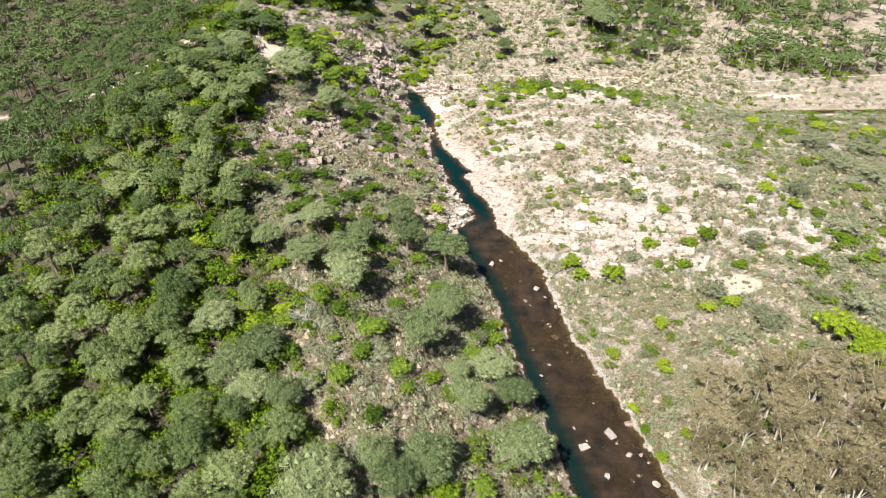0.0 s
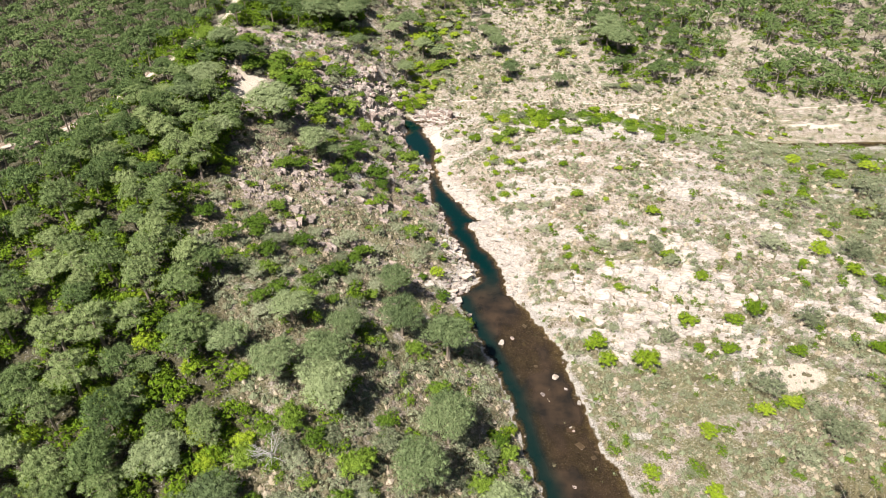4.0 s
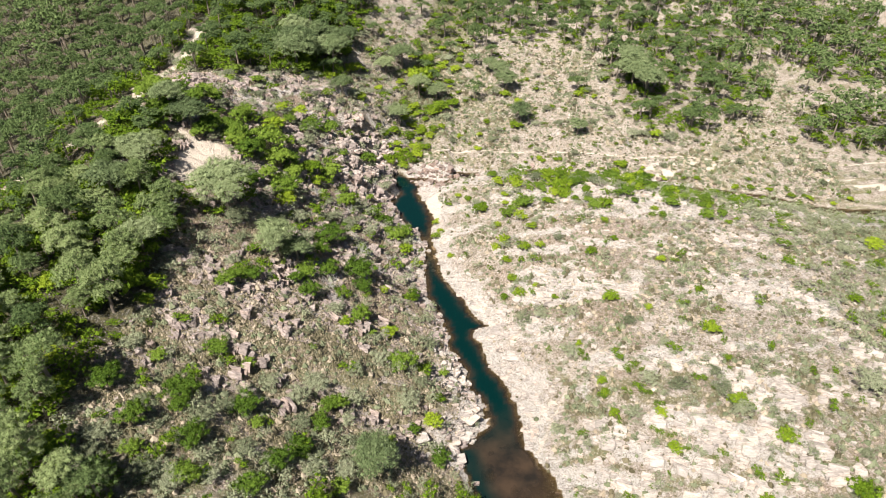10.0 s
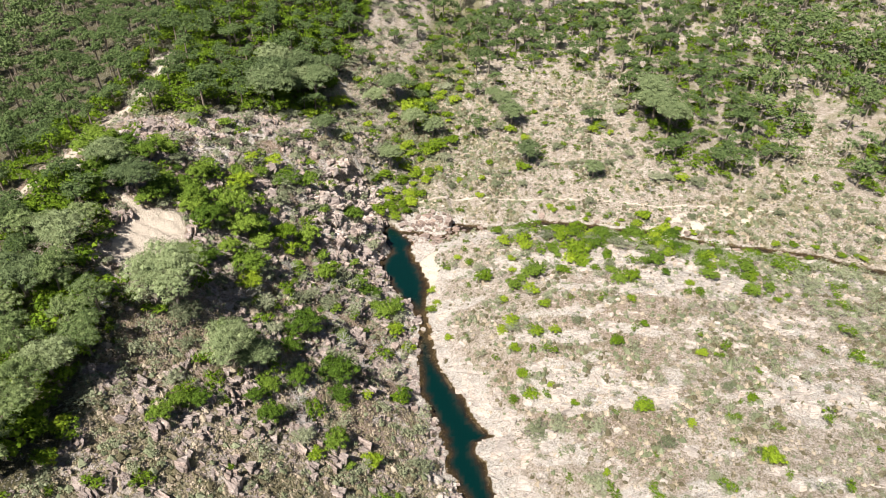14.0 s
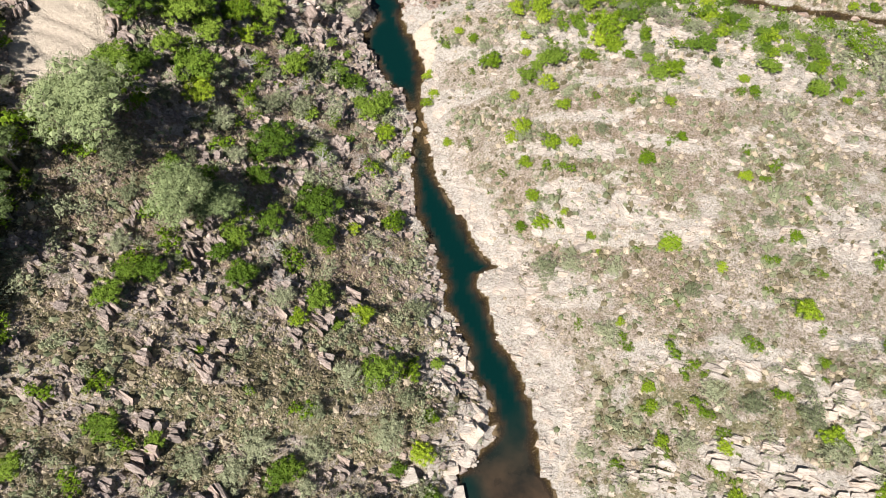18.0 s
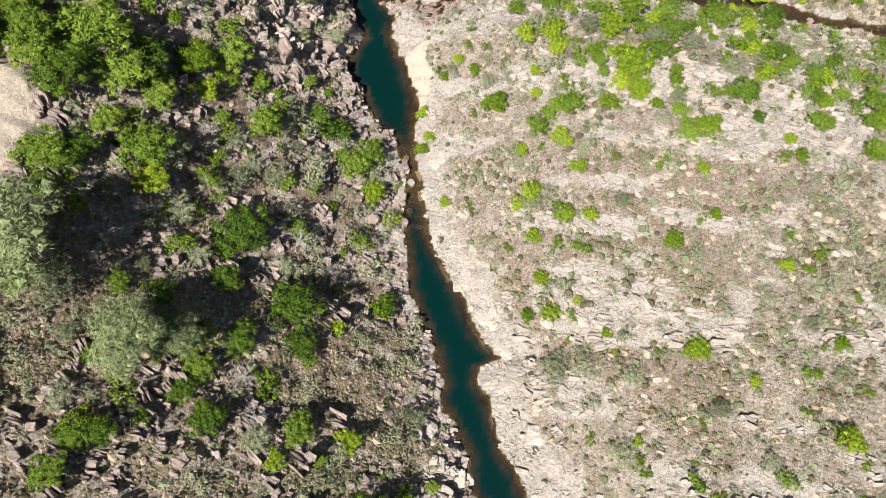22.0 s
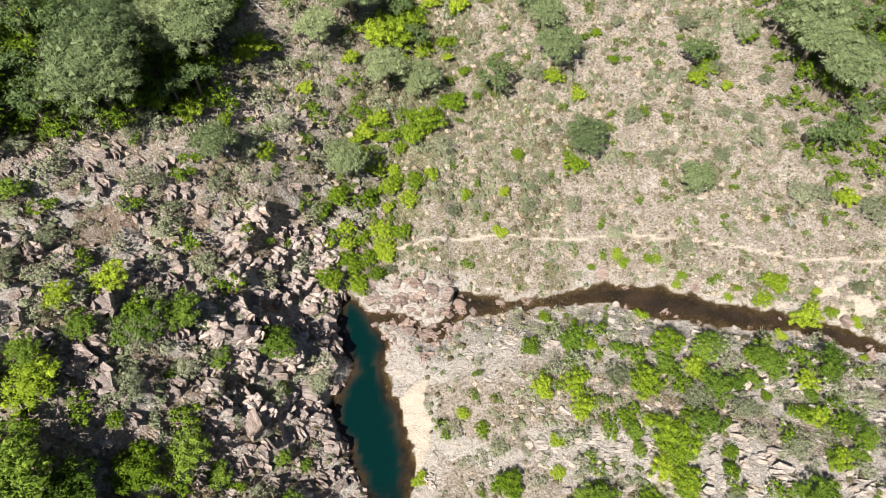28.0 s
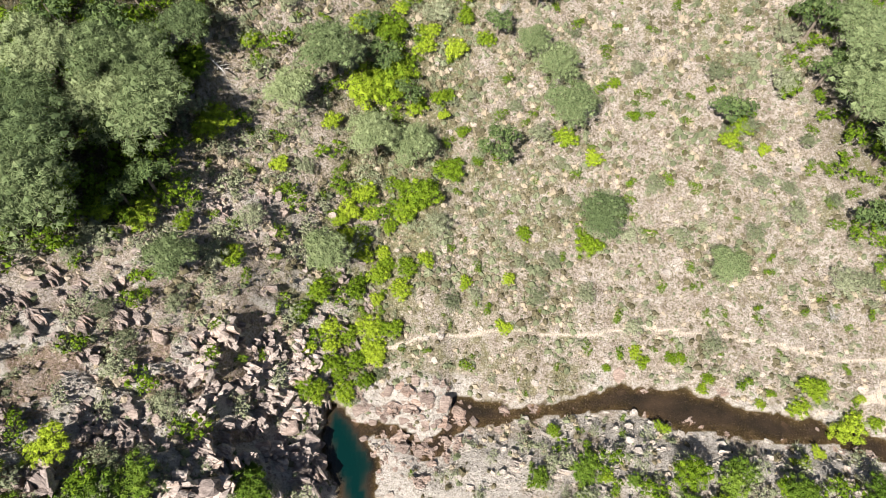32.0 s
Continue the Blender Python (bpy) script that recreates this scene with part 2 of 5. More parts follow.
DARK_LEAF = leaf_material("dark_evergreen_leaves", (0.018, 0.038, 0.005), (0.070, 0.120, 0.013), (0.18, 0.25, 0.034), 0.08)
PINK_ROCK = rock_material("pinkish_cliff_rock", (0.22, 0.17, 0.15), (0.50, 0.425, 0.385), (0.67, 0.59, 0.54))
GREY_LEAF = leaf_material("grey_green_leaves", (0.062, 0.075, 0.040), (0.155, 0.170, 0.096), (0.30, 0.31, 0.195), 0.12)
SCRUB_LEAF = leaf_material("scrub_leaves", (0.060, 0.054, 0.030), (0.140, 0.120, 0.072), (0.28, 0.235, 0.155), 0.12)
STRAW = leaf_material("dry_grass", (0.26, 0.205, 0.135), (0.40, 0.325, 0.235), (0.53, 0.445, 0.345))
GUM_LEAF = leaf_material("gum_leaves", (0.065, 0.055, 0.026), (0.165, 0.140, 0.074), (0.31, 0.265, 0.155), 0.14)
BARK = bark_material("pine_bark", (0.10, 0.075, 0.055), (0.30, 0.24, 0.19))
DEAD_WOOD = bark_material("bleached_dead_wood", (0.24, 0.22, 0.205), (0.50, 0.47, 0.44))
GUM_BARK = bark_material("gum_bark", (0.32, 0.27, 0.22), (0.62, 0.56, 0.48))


# ---- lie of the land ----
# Banks of the main stream: y, left edge x, right edge x.
BANKS = np.array([
    (-60, 24, 35), (10, 19, 31), (30, 16.6, 28), (41.9, 14.6, 25.4), (47.9, 13.4, 24.2), (56.6, 11.6, 21.8), (67.2, 9.4, 18.3),
    (76, 8.2, 17), (85, 5.4, 15.6), (91, 3.0, 12.8), (95.8, 1.8, 9.8), (99.2, 5.5, 9.6), (102, 5.3, 9.2), (105.2, 3.4, 8.5), (108.5, 3.2, 6.9),
    (112, 1.1, 5.8), (115, 0.9, 4.5), (116.6, 0.7, 5.0), (117.3, 0.5, 6.8), (118.2, 0.4, 5.4), (121, -1.2, 3.7), (123.5, -2.3, 2.8), (126.5, -2.6, 1.3),
    (129.8, -3.0, -0.4), (133.3, -3.4, -1.1), (136.4, -2.7, -1.5), (139.5, -3.4, -1.7), (142.4, -4.6, -2.0), (144, -6.5, -1.9), (147.4, -7.9, -2.0),
    (151.7, -10.4, -3.5), (155.4, -8.2, -4.4), (159.3, -10.2, -5.2), (161, -10.3, -6.2), (164.2, -9.8, -8.6)])
# Banks of the side stream: x, north edge y, south edge y.
BROOK = np.array([
    (-8, 162.2, 161.4), (-3, 161.7, 160.9), (-0.5, 160.4, 158.8), (1.2, 161.5, 159.6), (2.4, 165.1, 161.0), (5, 164.4, 161.8), (8.2, 163.7, 162.3), (13, 164.3, 162.6), (19.2, 165.6, 163.4),
    (23.7, 165.2, 161.2), (32, 163.0, 160.3), (38, 161.6, 160.0), (43.5, 159.9, 157.7), (47, 158.4, 157.0), (53, 157.2, 155.6),
    (63.4, 154.9, 153.6), (70, 150.9, 149.2), (76, 149.6, 148.2), (94, 149.8, 148.0), (130, 152, 150), (220, 140, 138)])
GULLY = np.array([(160, -9.0), (165, -9.2), (172, -8), (182, -4.5), (195, -2), (215, 2), (260, 6), (400, 10)])


def hash2(i, j, seed):
    """Even random numbers for whole-number places."""
    n = (i.astype(np.int64) * 374761393 + j.astype(np.int64) * 668265263 + seed * 982451653) & 0x7FFFFFFF
    n = ((n ^ (n >> 13)) * 1274126177) & 0x7FFFFFFF
    return ((n ^ (n >> 16)) & 0xFFFF) / 65535.0


def vnoise(x, y, seed=0):
    """Smooth noise from 0 to 1 with a cell of one metre."""
    x, y = np.asarray(x, float), np.asarray(y, float)
    i, j = np.floor(x), np.floor(y)
    u, v = x - i, y - j
    u, v = u * u * (3 - 2 * u), v * v * (3 - 2 * v)
    a, b, c, d = hash2(i, j, seed), hash2(i + 1, j, seed), hash2(i, j + 1, seed), hash2(i + 1, j + 1, seed)
    return a + (b - a) * u + (c - a) * v + (a - b - c + d) * u * v


def fbm(x, y, seed=0, octaves=4):
    total, size = 0.0, 0.5
    for k in range(octaves):
        total = total + size * vnoise(x * 2 ** k + 17 * k, y * 2 ** k - 9 * k, seed + k)
        size *= 0.5
    return total / (1 - 0.5 ** octaves)


STRIKE = -0.27


def banded(x, y, seed):
    """Noise drawn out along the strike of the strata."""
    c, s = math.cos(STRIKE), math.sin(STRIKE)
    return fbm((x * c + y * s) * 0.11, (y * c - x * s) * 0.42, seed)


def step(a, b, x):
    t = np.clip((np.asarray(x, float) - a) / (b - a), 0, 1)
    return t * t * (3 - 2 * t)


def softmin(a, b, p=4.0):
    a, b = np.maximum(a, 1e-3), np.maximum(b, 1e-3)
    return (a ** -p + b ** -p) ** (-1 / p)


def bump(x, y, cx, cy, rx, ry):
    return np.exp(-((x - cx) / rx) ** 2 - ((y - cy) / ry) ** 2)


def edges(x, y):
    """How far a place lies left of the stream, right of it, north of the brook and south of it."""
    wob = (vnoise(x * 0.6, y * 0.6, 31) - 0.5) * 1.1 + (vnoise(x * 1.7, y * 1.7, 32) - 0.5) * 0.7
    left = np.where(y < 164.2, np.interp(y, BANKS[:, 0], BANKS[:, 1]), np.interp(y, GULLY[:, 0], GULLY[:, 1])) - x
    right = x - np.interp(y, BANKS[:, 0], BANKS[:, 2])
    north = y - np.interp(x, BROOK[:, 0], BROOK[:, 1])
    south = np.interp(x, BROOK[:, 0], BROOK[:, 2]) - y
    return left + wob * 0.8, right + wob * 0.8, north + wob * 0.7, south + wob * 0.7


def land(x, y):
    """Height of the ground, and where water stands on it (metres from its edge, inward)."""
    x, y = np.asarray(x, float), np.asarray(y, float)
    left, right, north, south = edges(x, y)
    rise = 0.24 * np.maximum(0, y - 166)
    rise = 60 * np.tanh(rise / 60)
    # western ridge
    top = 8.5 + 14.5 * np.exp(-((x + 36) / 40) ** 2) * step(48, 92, y) + 5 * bump(x, y, -11, 53, 12, 12) + 4 * bump(x, y, -17, 72, 10, 10) + 6.5 * bump(x, y, -40, 146, 16, 14)
    top = top + 3.5 * step(-70, -120, x)
    foot = step(112, 122, y) * step(176, 166, y)     # a gentler foot below the steep flank
    steep = 0.62 - 0.10 * step(170, 182, y) + 0.13 * foot
    crag = (2.0 * (1 - np.exp(-np.maximum(left, 0) / 0.8)) + 3.2 * step(3.5, 9, left)) * step(141, 151, y) * step(186, 172, y)
    west = softmin(np.maximum(left - 0.3 - 2.4 * foot * (1 - np.exp(-np.maximum(left, 0) / 4)), 0) * steep + crag, np.maximum(top - 0.5 * rise, 3)) + rise
    # the dome between the two streams
    dome = 4.2 + 1.4 * step(30, 60, x) + 2.3 * bump(x, y, 36, 112, 30, 30) + 3.6 * bump(x, y, 28, 140, 17, 13)
    slope = 0.13 + 0.23 * step(84, 106, y)
    d = softmin(np.maximum(right - 0.5, 0), np.where(y > 120, np.maximum(south - 0.3, 0), 99) * (0.8 + 0.9 * step(60, 30, x)), 3)
    mid = dome * (1 - np.exp(-(d * slope * 1.7 / dome) ** 1.35))
    # northern slope
    hill = 1.0 * (1 - np.exp(-np.maximum(north, 0) / 1.5)) + 0.2 * np.maximum(north - 2, 0)
    hill = hill + 0.05 * np.maximum(north - 16, 0)
    hill = 70 * np.tanh(hill / 70)
    h = np.where(left > 0, west, np.where(north > 0, hill, mid))
    # blend over the gully
    k, w = step(-9, 9, left), step(164.5, 171, y) * (np.abs(left) < 9)
    h = h * (1 - w) + (west * k + hill * (1 - k)) * w
    inmain = np.minimum(-left, -right)
    inmain = np.where(y < 164.2, inmain, -9)
    inbrook = np.where((x > -8) & ((left < 0) | (y > 164.2)), np.minimum(-north, -south), -9)
    wet = np.maximum(inmain, inbrook)
    deep = 0.10 + 1.5 * np.where(inmain > 0, step(92, 104, y), 0) + 0.35 * step(60, 90, y) * (inmain > 0)
    return np.where(wet > 0, -np.minimum(wet * 0.5, deep), h), wet


def ground_z(x, y):
    return land(x, y)[0]


# ---- mesh helpers ----
def mesh_np(name, verts, tris, material, attributes=None, smooth=False):
    """A mesh from arrays of vertices and triangles (or quads)."""
    verts, tris = np.asarray(verts, np.float32), np.asarray(tris, np.int32)
    me = bpy.data.meshes.new(name)
    n, k = tris.shape
    me.vertices.add(len(verts))
    me.vertices.foreach_set("co", verts.ravel())
    me.loops.add(n * k)
    me.loops.foreach_set("vertex_index", tris.ravel())
    me.polygons.add(n)
    me.polygons.foreach_set("loop_start", np.arange(0, n * k, k, dtype=np.int32))
    me.polygons.foreach_set("use_smooth", np.full(n, smooth))
    me.update(calc_edges=True)
    me.materials.append(material)
    for key, values in (attributes or {}).items():
        me.attributes.new(key, "FLOAT", "POINT").data.foreach_set("value", np.asarray(values, np.float32))
    return me


def part(name, shape, material, parent, label=""):
    """One mesh object under a thing, from (vertices, triangles)."""
    ob = new(name, mesh_np(name, *shape, material))
    ob.parent = parent
    return tagged(ob, label)


def join(shapes):
    verts, tris, base = [], [], 0
    for v, f in shapes:
        verts.append(v)
        tris.append(f + base)
        base += len(v)
    return np.concatenate(verts), np.concatenate(tris)


def scattered(protos, x, y, z, size, rng, squash=None, turn=None, tilt=0.0):
    """Many copies of the shapes in protos, turned and sized, as one shape."""
    pick = rng.integers(0, len(protos), len(x))
    turn = rng.uniform(0, 2 * np.pi, len(x)) if turn is None else turn
    squash = np.ones(len(x)) if squash is None else squash
    lean_x, lean_y = rng.normal(0, tilt, len(x)), rng.normal(0, tilt, len(x))
    out = []
    for k, (v, f) in enumerate(protos):
        i = np.flatnonzero(pick == k)
        if not len(i):
            continue
        c, s = np.cos(turn[i])[:, None], np.sin(turn[i])[:, None]
        px, py, pz = v[None, :, 0], v[None, :, 1], v[None, :, 2] * squash[i][:, None]
        ax, ay = px * c - py * s, px * s + py * c
        pz = pz + ax * lean_x[i][:, None] + ay * lean_y[i][:, None]
        w = np.stack([ax, ay, pz], 2) * size[i][:, None, None] + np.stack([x[i], y[i], z[i]], 1)[:, None, :]
        out.append((w.reshape(-1, 3), (f[None] + (np.arange(len(i)) * len(v))[:, None, None]).reshape(-1, f.shape[1])))
    return join(out)


def stuff(name, shape, material, label, category):
    return tagged(new(name, mesh_np(name, *shape, material)), label, category, "", "stuff")


def tube(points, radii, sides=6):
    """A tapered limb along points."""
    points = [Vector(q) for q in points]
    verts, tris = [], []
    for i, q in enumerate(points):
        way = (points[min(i + 1, len(points) - 1)] - points[max(i - 1, 0)]).normalized()
        a = way.orthogonal().normalized()
        b = way.cross(a)
        verts += [q + (a * math.cos(2 * math.pi * k / sides) + b * math.sin(2 * math.pi * k / sides)) * radii[i] for k in range(sides)]
    for i in range(len(points) - 1):
        for k in range(sides):
            p0, p1 = i * sides + k, i * sides + (k + 1) % sides
            tris += [(p0, p1, p1 + sides), (p0, p1 + sides, p0 + sides)]
    return np.array([tuple(v) for v in verts]), np.array(tris)


def icosahedron():
    bm = bmesh.new()
    bmesh.ops.create_icosphere(bm, subdivisions=1, radius=1)
    v = np.array([tuple(q.co) for q in bm.verts])
    f = np.array([[q.index for q in face.verts] for face in bm.faces])
    bm.free()
    return v, f


ICO = icosahedron()


OCTA = np.array([(1, 0, 0), (-1, 0, 0), (0, 1, 0), (0, -1, 0), (0, 0, 1), (0, 0, -1)], float), np.array([(0, 2, 4), (2, 1, 4), (1, 3, 4), (3, 0, 4), (2, 0, 5), (1, 2, 5), (3, 1, 5), (0, 3, 5)])


def foliage(rng, centres, radii, leaves, length, width, flat=0.8, core=0.78, heart=ICO, loose=0.5):
    """Sprays of leaf blades round uneven hearts."""
    n = len(centres)
    k = len(heart[0])
    hearts = heart[0][None] * (radii * core)[:, None, None] * rng.uniform(0.7, 1.0, (n, k, 1)) * np.array([1, 1, flat])
    hv = (hearts + centres[:, None, :]).reshape(-1, 3)
    hf = (heart[1][None] + (np.arange(n) * k)[:, None, None]).reshape(-1, 3)
    d = rng.normal(0, 1, (n, leaves, 3))
    d[:, :, 2] = np.abs(d[:, :, 2]) * 0.9 - 0.25
    d /= np.linalg.norm(d, axis=2, keepdims=True)
    base = centres[:, None, :] + d * radii[:, None, None] * rng.uniform(0.7, 1.0, (n, leaves, 1)) * np.array([1, 1, flat])
    # blades lie like scales: they face away from their spray and from the middle of the plant
    away = centres - np.array([0, 0, centres[:, 2].min() - 0.25])
    away /= np.linalg.norm(away, axis=1, keepdims=True)
    facing = d * 0.55 + away[:, None, :] * 0.6 + rng.normal(0, loose, d.shape)
    facing /= np.linalg.norm(facing, axis=2, keepdims=True)
    side = np.cross(facing, rng.normal(0, 1, d.shape))
    side /= np.linalg.norm(side, axis=2, keepdims=True) + 1e-9
    along = np.cross(side, facing) + 0.35 * facing
    size = rng.uniform(0.6, 1.3, (n, leaves, 1))
    lv = np.stack([base - side * width * size, base + side * width * size, base + along * (length * size)], 2).reshape(-1, 3)
    lf = np.arange(len(lv)).reshape(-1, 3)
    return join([(hv, hf), (lv, lf)]) if core > 0 else (lv, lf)


def domes(rng, lobes, each, base, height, spread_out=0.62, wide=(0.34, 0.5), ragged=0.72):
    """Places for sprays: a cluster of small rounded domes that together make one of one metre radius."""
    k = np.arange(lobes)
    r, a = np.sqrt((k + 0.35) / lobes) * spread_out, k * 2.39996 + rng.uniform(-0.4, 0.4, lobes) + rng.uniform(0, 6)
    big = rng.uniform(*wide, lobes) * np.where(k == 0, 1.15, 1.0)
    z = base + (height - 0.45 * big) * np.sqrt(np.clip(1 - (r / 0.95) ** 2, 0, 1)) * rng.uniform(ragged, 1.02, lobes)
    j = (np.arange(each) + 0.5) / each
    up, b = 1 - 1.25 * j, np.arange(each) * 2.39996
    flat = np.sqrt(1 - up ** 2)
    ball = np.stack([np.cos(b) * flat, np.sin(b) * flat, up * 0.8], 1)
    ball = ball[None] * big[:, None, None] + rng.normal(0, 0.03, (lobes, each, 3))
    return (ball + np.stack([np.cos(a) * r, np.sin(a) * r, z], 1)[:, None, :]).reshape(-1, 3)


def hull(rng, box, points=14, power=0.45):
    """An angular stone in a box of that half size, its foot a little below zero."""
    q = rng.uniform(-1, 1, (points, 3))
    q = np.sign(q) * np.abs(q) ** power * np.array(box)
    bm = bmesh.new()
    for co in q:
        bm.verts.new(co)
    bmesh.ops.convex_hull(bm, input=bm.verts)
    loose = [v for v in bm.verts if not v.link_faces]
    bmesh.ops.delete(bm, geom=loose, context="VERTS")
    bmesh.ops.triangulate(bm, faces=bm.faces)
    bm.verts.index_update()
    v = np.array([tuple(p.co) for p in bm.verts])
    f = np.array([[p.index for p in face.verts] for face in bm.faces])
    bm.free()
    return v + np.array([0, 0, box[2] * 0.35]), f


def jittered(x0, x1, y0, y1, gap, rng):
    gx, gy = np.meshgrid(np.arange(x0, x1, gap), np.arange(y0, y1, gap))
    x, y = gx.ravel(), gy.ravel()
    return x + rng.uniform(-0.48, 0.48, len(x)) * gap, y + rng.uniform(-0.48, 0.48, len(x)) * gap


def near_line(x, y, line):
    """Distance to a broken line."""
    best = np.full(np.shape(x), 1e9)
    for (ax, ay), (bx, by) in zip(line[:-1], line[1:]):
        dx, dy = bx - ax, by - ay
        k = np.clip(((x - ax) * dx + (y - ay) * dy) / (dx * dx + dy * dy), 0, 1)
        best = np.minimum(best, np.hypot(x - ax - k * dx, y - ay - k * dy))
    return best


# ---- what covers the land ----
FOOTPATH = [(-6, 168.5), (0.8, 170.3), (8.4, 170.7), (14.6, 170.1), (21, 171.1), (27.2, 170.1), (33.2, 169.2), (39, 167.6), (49.5, 166.8), (64.3, 163.9), (80.4, 161.9), (120, 166)]
TRACK = [(-52, 190), (-51, 170), (-52, 165), (-51.4, 155), (-49, 146), (-52, 138), (-56.5, 132), (-64, 119), (-75, 119), (-100, 112)]
SPUR = [(-50, 145), (-43, 138), (-36.5, 135), (-34.5, 131), (-35.5, 127), (-43.5, 126)]
FOREST_EDGE = np.array([(0, 0), (30, -7), (43, -14.6), (54, -19), (64, -20), (74, -24), (88, -33.5), (100, -31.5), (123, -33.0), (128, -38), (135, -40), (142, -44),
                        (150, -50), (161, -48), (167, -37), (176, -24), (200, -19), (260, -12), (400, -10)])
TRAIL = [(11, 95), (15.5, 103), (17, 107), (22, 108)]


def cover(x, y):
    """Shares of rock, sand, soil, grass, stream bed and wood at a place."""
    left, right, north, south = edges(x, y)
    h, wet = land(x, y)
    n1, n2, n3 = fbm(x * 0.09, y * 0.09, 3), fbm(x * 0.35, y * 0.35, 5), fbm(x * 1.1, y * 1.1, 8)
    west, mid = left > 0, (left <= 0) & (south > 0) & (right > 0)
    hill = (left <= 0) & (north > 0)
    bank = np.interp(y, [40, 88, 94, 100, 118, 130, 150, 158], [0.9, 1.0, 2.6, 5.2, 5.0, 3.8, 2.6, 1.5])
    rock = mid * np.clip(1.25 - right / bank + (n2 - 0.5) * 0.9, 0, 1)
    rock = np.maximum(rock, west * np.clip(1.3 - left / np.interp(y, [90, 97, 104, 112, 120, 165], [0.6, 5.5, 5.5, 4.0, 3.0, 4.5]) + (n2 - 0.5), 0, 1) * step(178, 170, y))
    rock = np.maximum(rock, west * step(0.44, 0.6, n2 + 0.07 * bump(x, y, -30, 156, 22, 8) + 0.14 * bump(x, y, -14, 158, 8, 12) - 0.10 * step(114, 106, y) - 0.07) * step(-60, -46, x) * step(190, 176, y) * (0.6 + 0.2 * step(134, 146, y)))
    rock = np.maximum(rock, 0.75 * mid * step(0.64, 0.80, n2 + 0.07 * bump(x, y, 34, 95, 18, 9) + 0.12 * bump(x, y, 40, 81, 6, 6) + 0.06 * bump(x, y, 30, 135, 25, 22)) * 0.9)
    rock = np.maximum(rock, 0.9 * mid * step(72, 88, y) * step(np.interp(y, [84, 106, 132, 142], [0.49, 0.56, 0.55, 0.47]), np.interp(y, [84, 106, 132, 142], [0.60, 0.66, 0.65, 0.58]), banded(x, y, 72) + 0.10 * (n3 - 0.5)))
    rock = np.maximum(rock, 0.5 * west * (y > 92) * (y < 182) * step(-56, -46, x) * step(0.50, 0.60, banded(x, y, 73) + 0.10 * (n3 - 0.5)))
    rock = np.maximum(rock, hill * np.clip(1.0 - north / 2.2 + (n2 - 0.5) * 2.4, 0, 1) * (0.3 + 0.5 * step(60, 48, x)))
    rock = np.maximum(rock, step(1.25, 0.6, ((x + 2) / 6) ** 2 + ((y - 162) / 5) ** 2))
    path = np.minimum(near_line(x, y, FOOTPATH) / 0.22, near_line(x, y, TRACK) / 0.9)
    path = np.minimum(path, np.minimum(near_line(x, y, SPUR) / 0.4, near_line(x, y, TRAIL) / 0.25))
    path = path + (n2 - 0.5) * 1.6
    sand = step(1.5, 0.7, path) * np.where(mid, 0.55, np.where(hill, 0.75, 0.9))
    clear = ((x + 34.8 - 0.1 * (y - 131)) / 3.1) ** 2 + ((y - 131.3) / 5.8) ** 2
    sand = np.maximum(sand, step(1.25, 0.85, clear + (n2 - 0.5) * 0.5))
    sand = np.maximum(sand, step(1.3, 0.8, ((x + 52) / 1.9) ** 2 + ((y - 156) / 5) ** 2 + (n2 - 0.5) * 1.5))
    sand = np.maximum(sand, step(1.3, 0.7, ((x + 1.7) / 2.0) ** 2 + ((y - 149.5) / 4.6) ** 2 + (n2 - 0.5) * 2.6))
    beach = ((x - 46) / 9) ** 2 + ((y - 163.2) / 2.4) ** 2
    beach = np.minimum(beach, ((x - 88) / 14) ** 2 + ((y - 156.5) / 1.8) ** 2)
    sand = np.maximum(sand, 0.85 * step(1.3, 0.6, beach + (n2 - 0.5) * 3.5 + (n3 - 0.5) * 2.5) * step(0.40, 0.56, fbm(x * 0.55, y * 0.8, 9)))
    sand = np.maximum(sand, 0.8 * step(1.2, 0.7, ((x - 43) / 5) ** 2 + ((y - 75) / 2.4) ** 2 + (n2 - 0.5)))
    soil = np.where(west, np.clip(0.75 + (n2 - 0.5) * 1.2, 0, 1) * (1 - 0.55 * step(166, 174, y)), 0.0)
    soil = np.maximum(soil, mid * 0.52 * step(0.47, 0.60, n1 + 0.25 * (n2 - 0.5)) * (1 - rock))
    soil = np.maximum(soil, hill * np.clip(1.5 * n1 - 0.6, 0, 0.45) * step(8, 30, north))
    grass = np.clip(np.where(west, 0.25 + (n2 - 0.5) * 1.5, np.where(mid, 0.10 + (n1 - 0.5) * 0.7 + (n2 - 0.5) * 1.0 + (n3 - 0.5) * 1.2, 0.30 + (n1 - 0.5) * 0.9 + (n3 - 0.5) * 1.4)), 0, 1)
    grass = np.maximum(grass, west * step(116, 107, y) * np.clip(0.85 + (n2 - 0.5) * 1.4 + (n3 - 0.5) * 1.5 - rock, 0, 1))
    soil = soil * (1 - 0.6 * grass * step(114, 107, y))
    grass = np.maximum(grass, mid * step(96, 76, y) * step(0.3, 0.5, n2) * 0.8)
    grass = np.maximum(grass, mid * step(60, 66, x) * 0.8)
    grass = np.maximum(grass, mid * step(112, 100, y) * np.clip(0.46 + (n2 - 0.5) * 1.8 + (n3 - 0.5) * 1.6 - 0.8 * rock, 0, 1))
    grass = np.maximum(grass, mid * step(16, 2, south) * np.clip(0.12 + (n2 - 0.5) * 2, 0, 0.6))
    rock = np.maximum(rock, mid * step(11, 3, south) * step(0, 5, x) * (0.3 + 0.7 * step(60, 48, x)) * np.clip(0.7 + (n2 - 0.5) * 2.4, 0, 1))
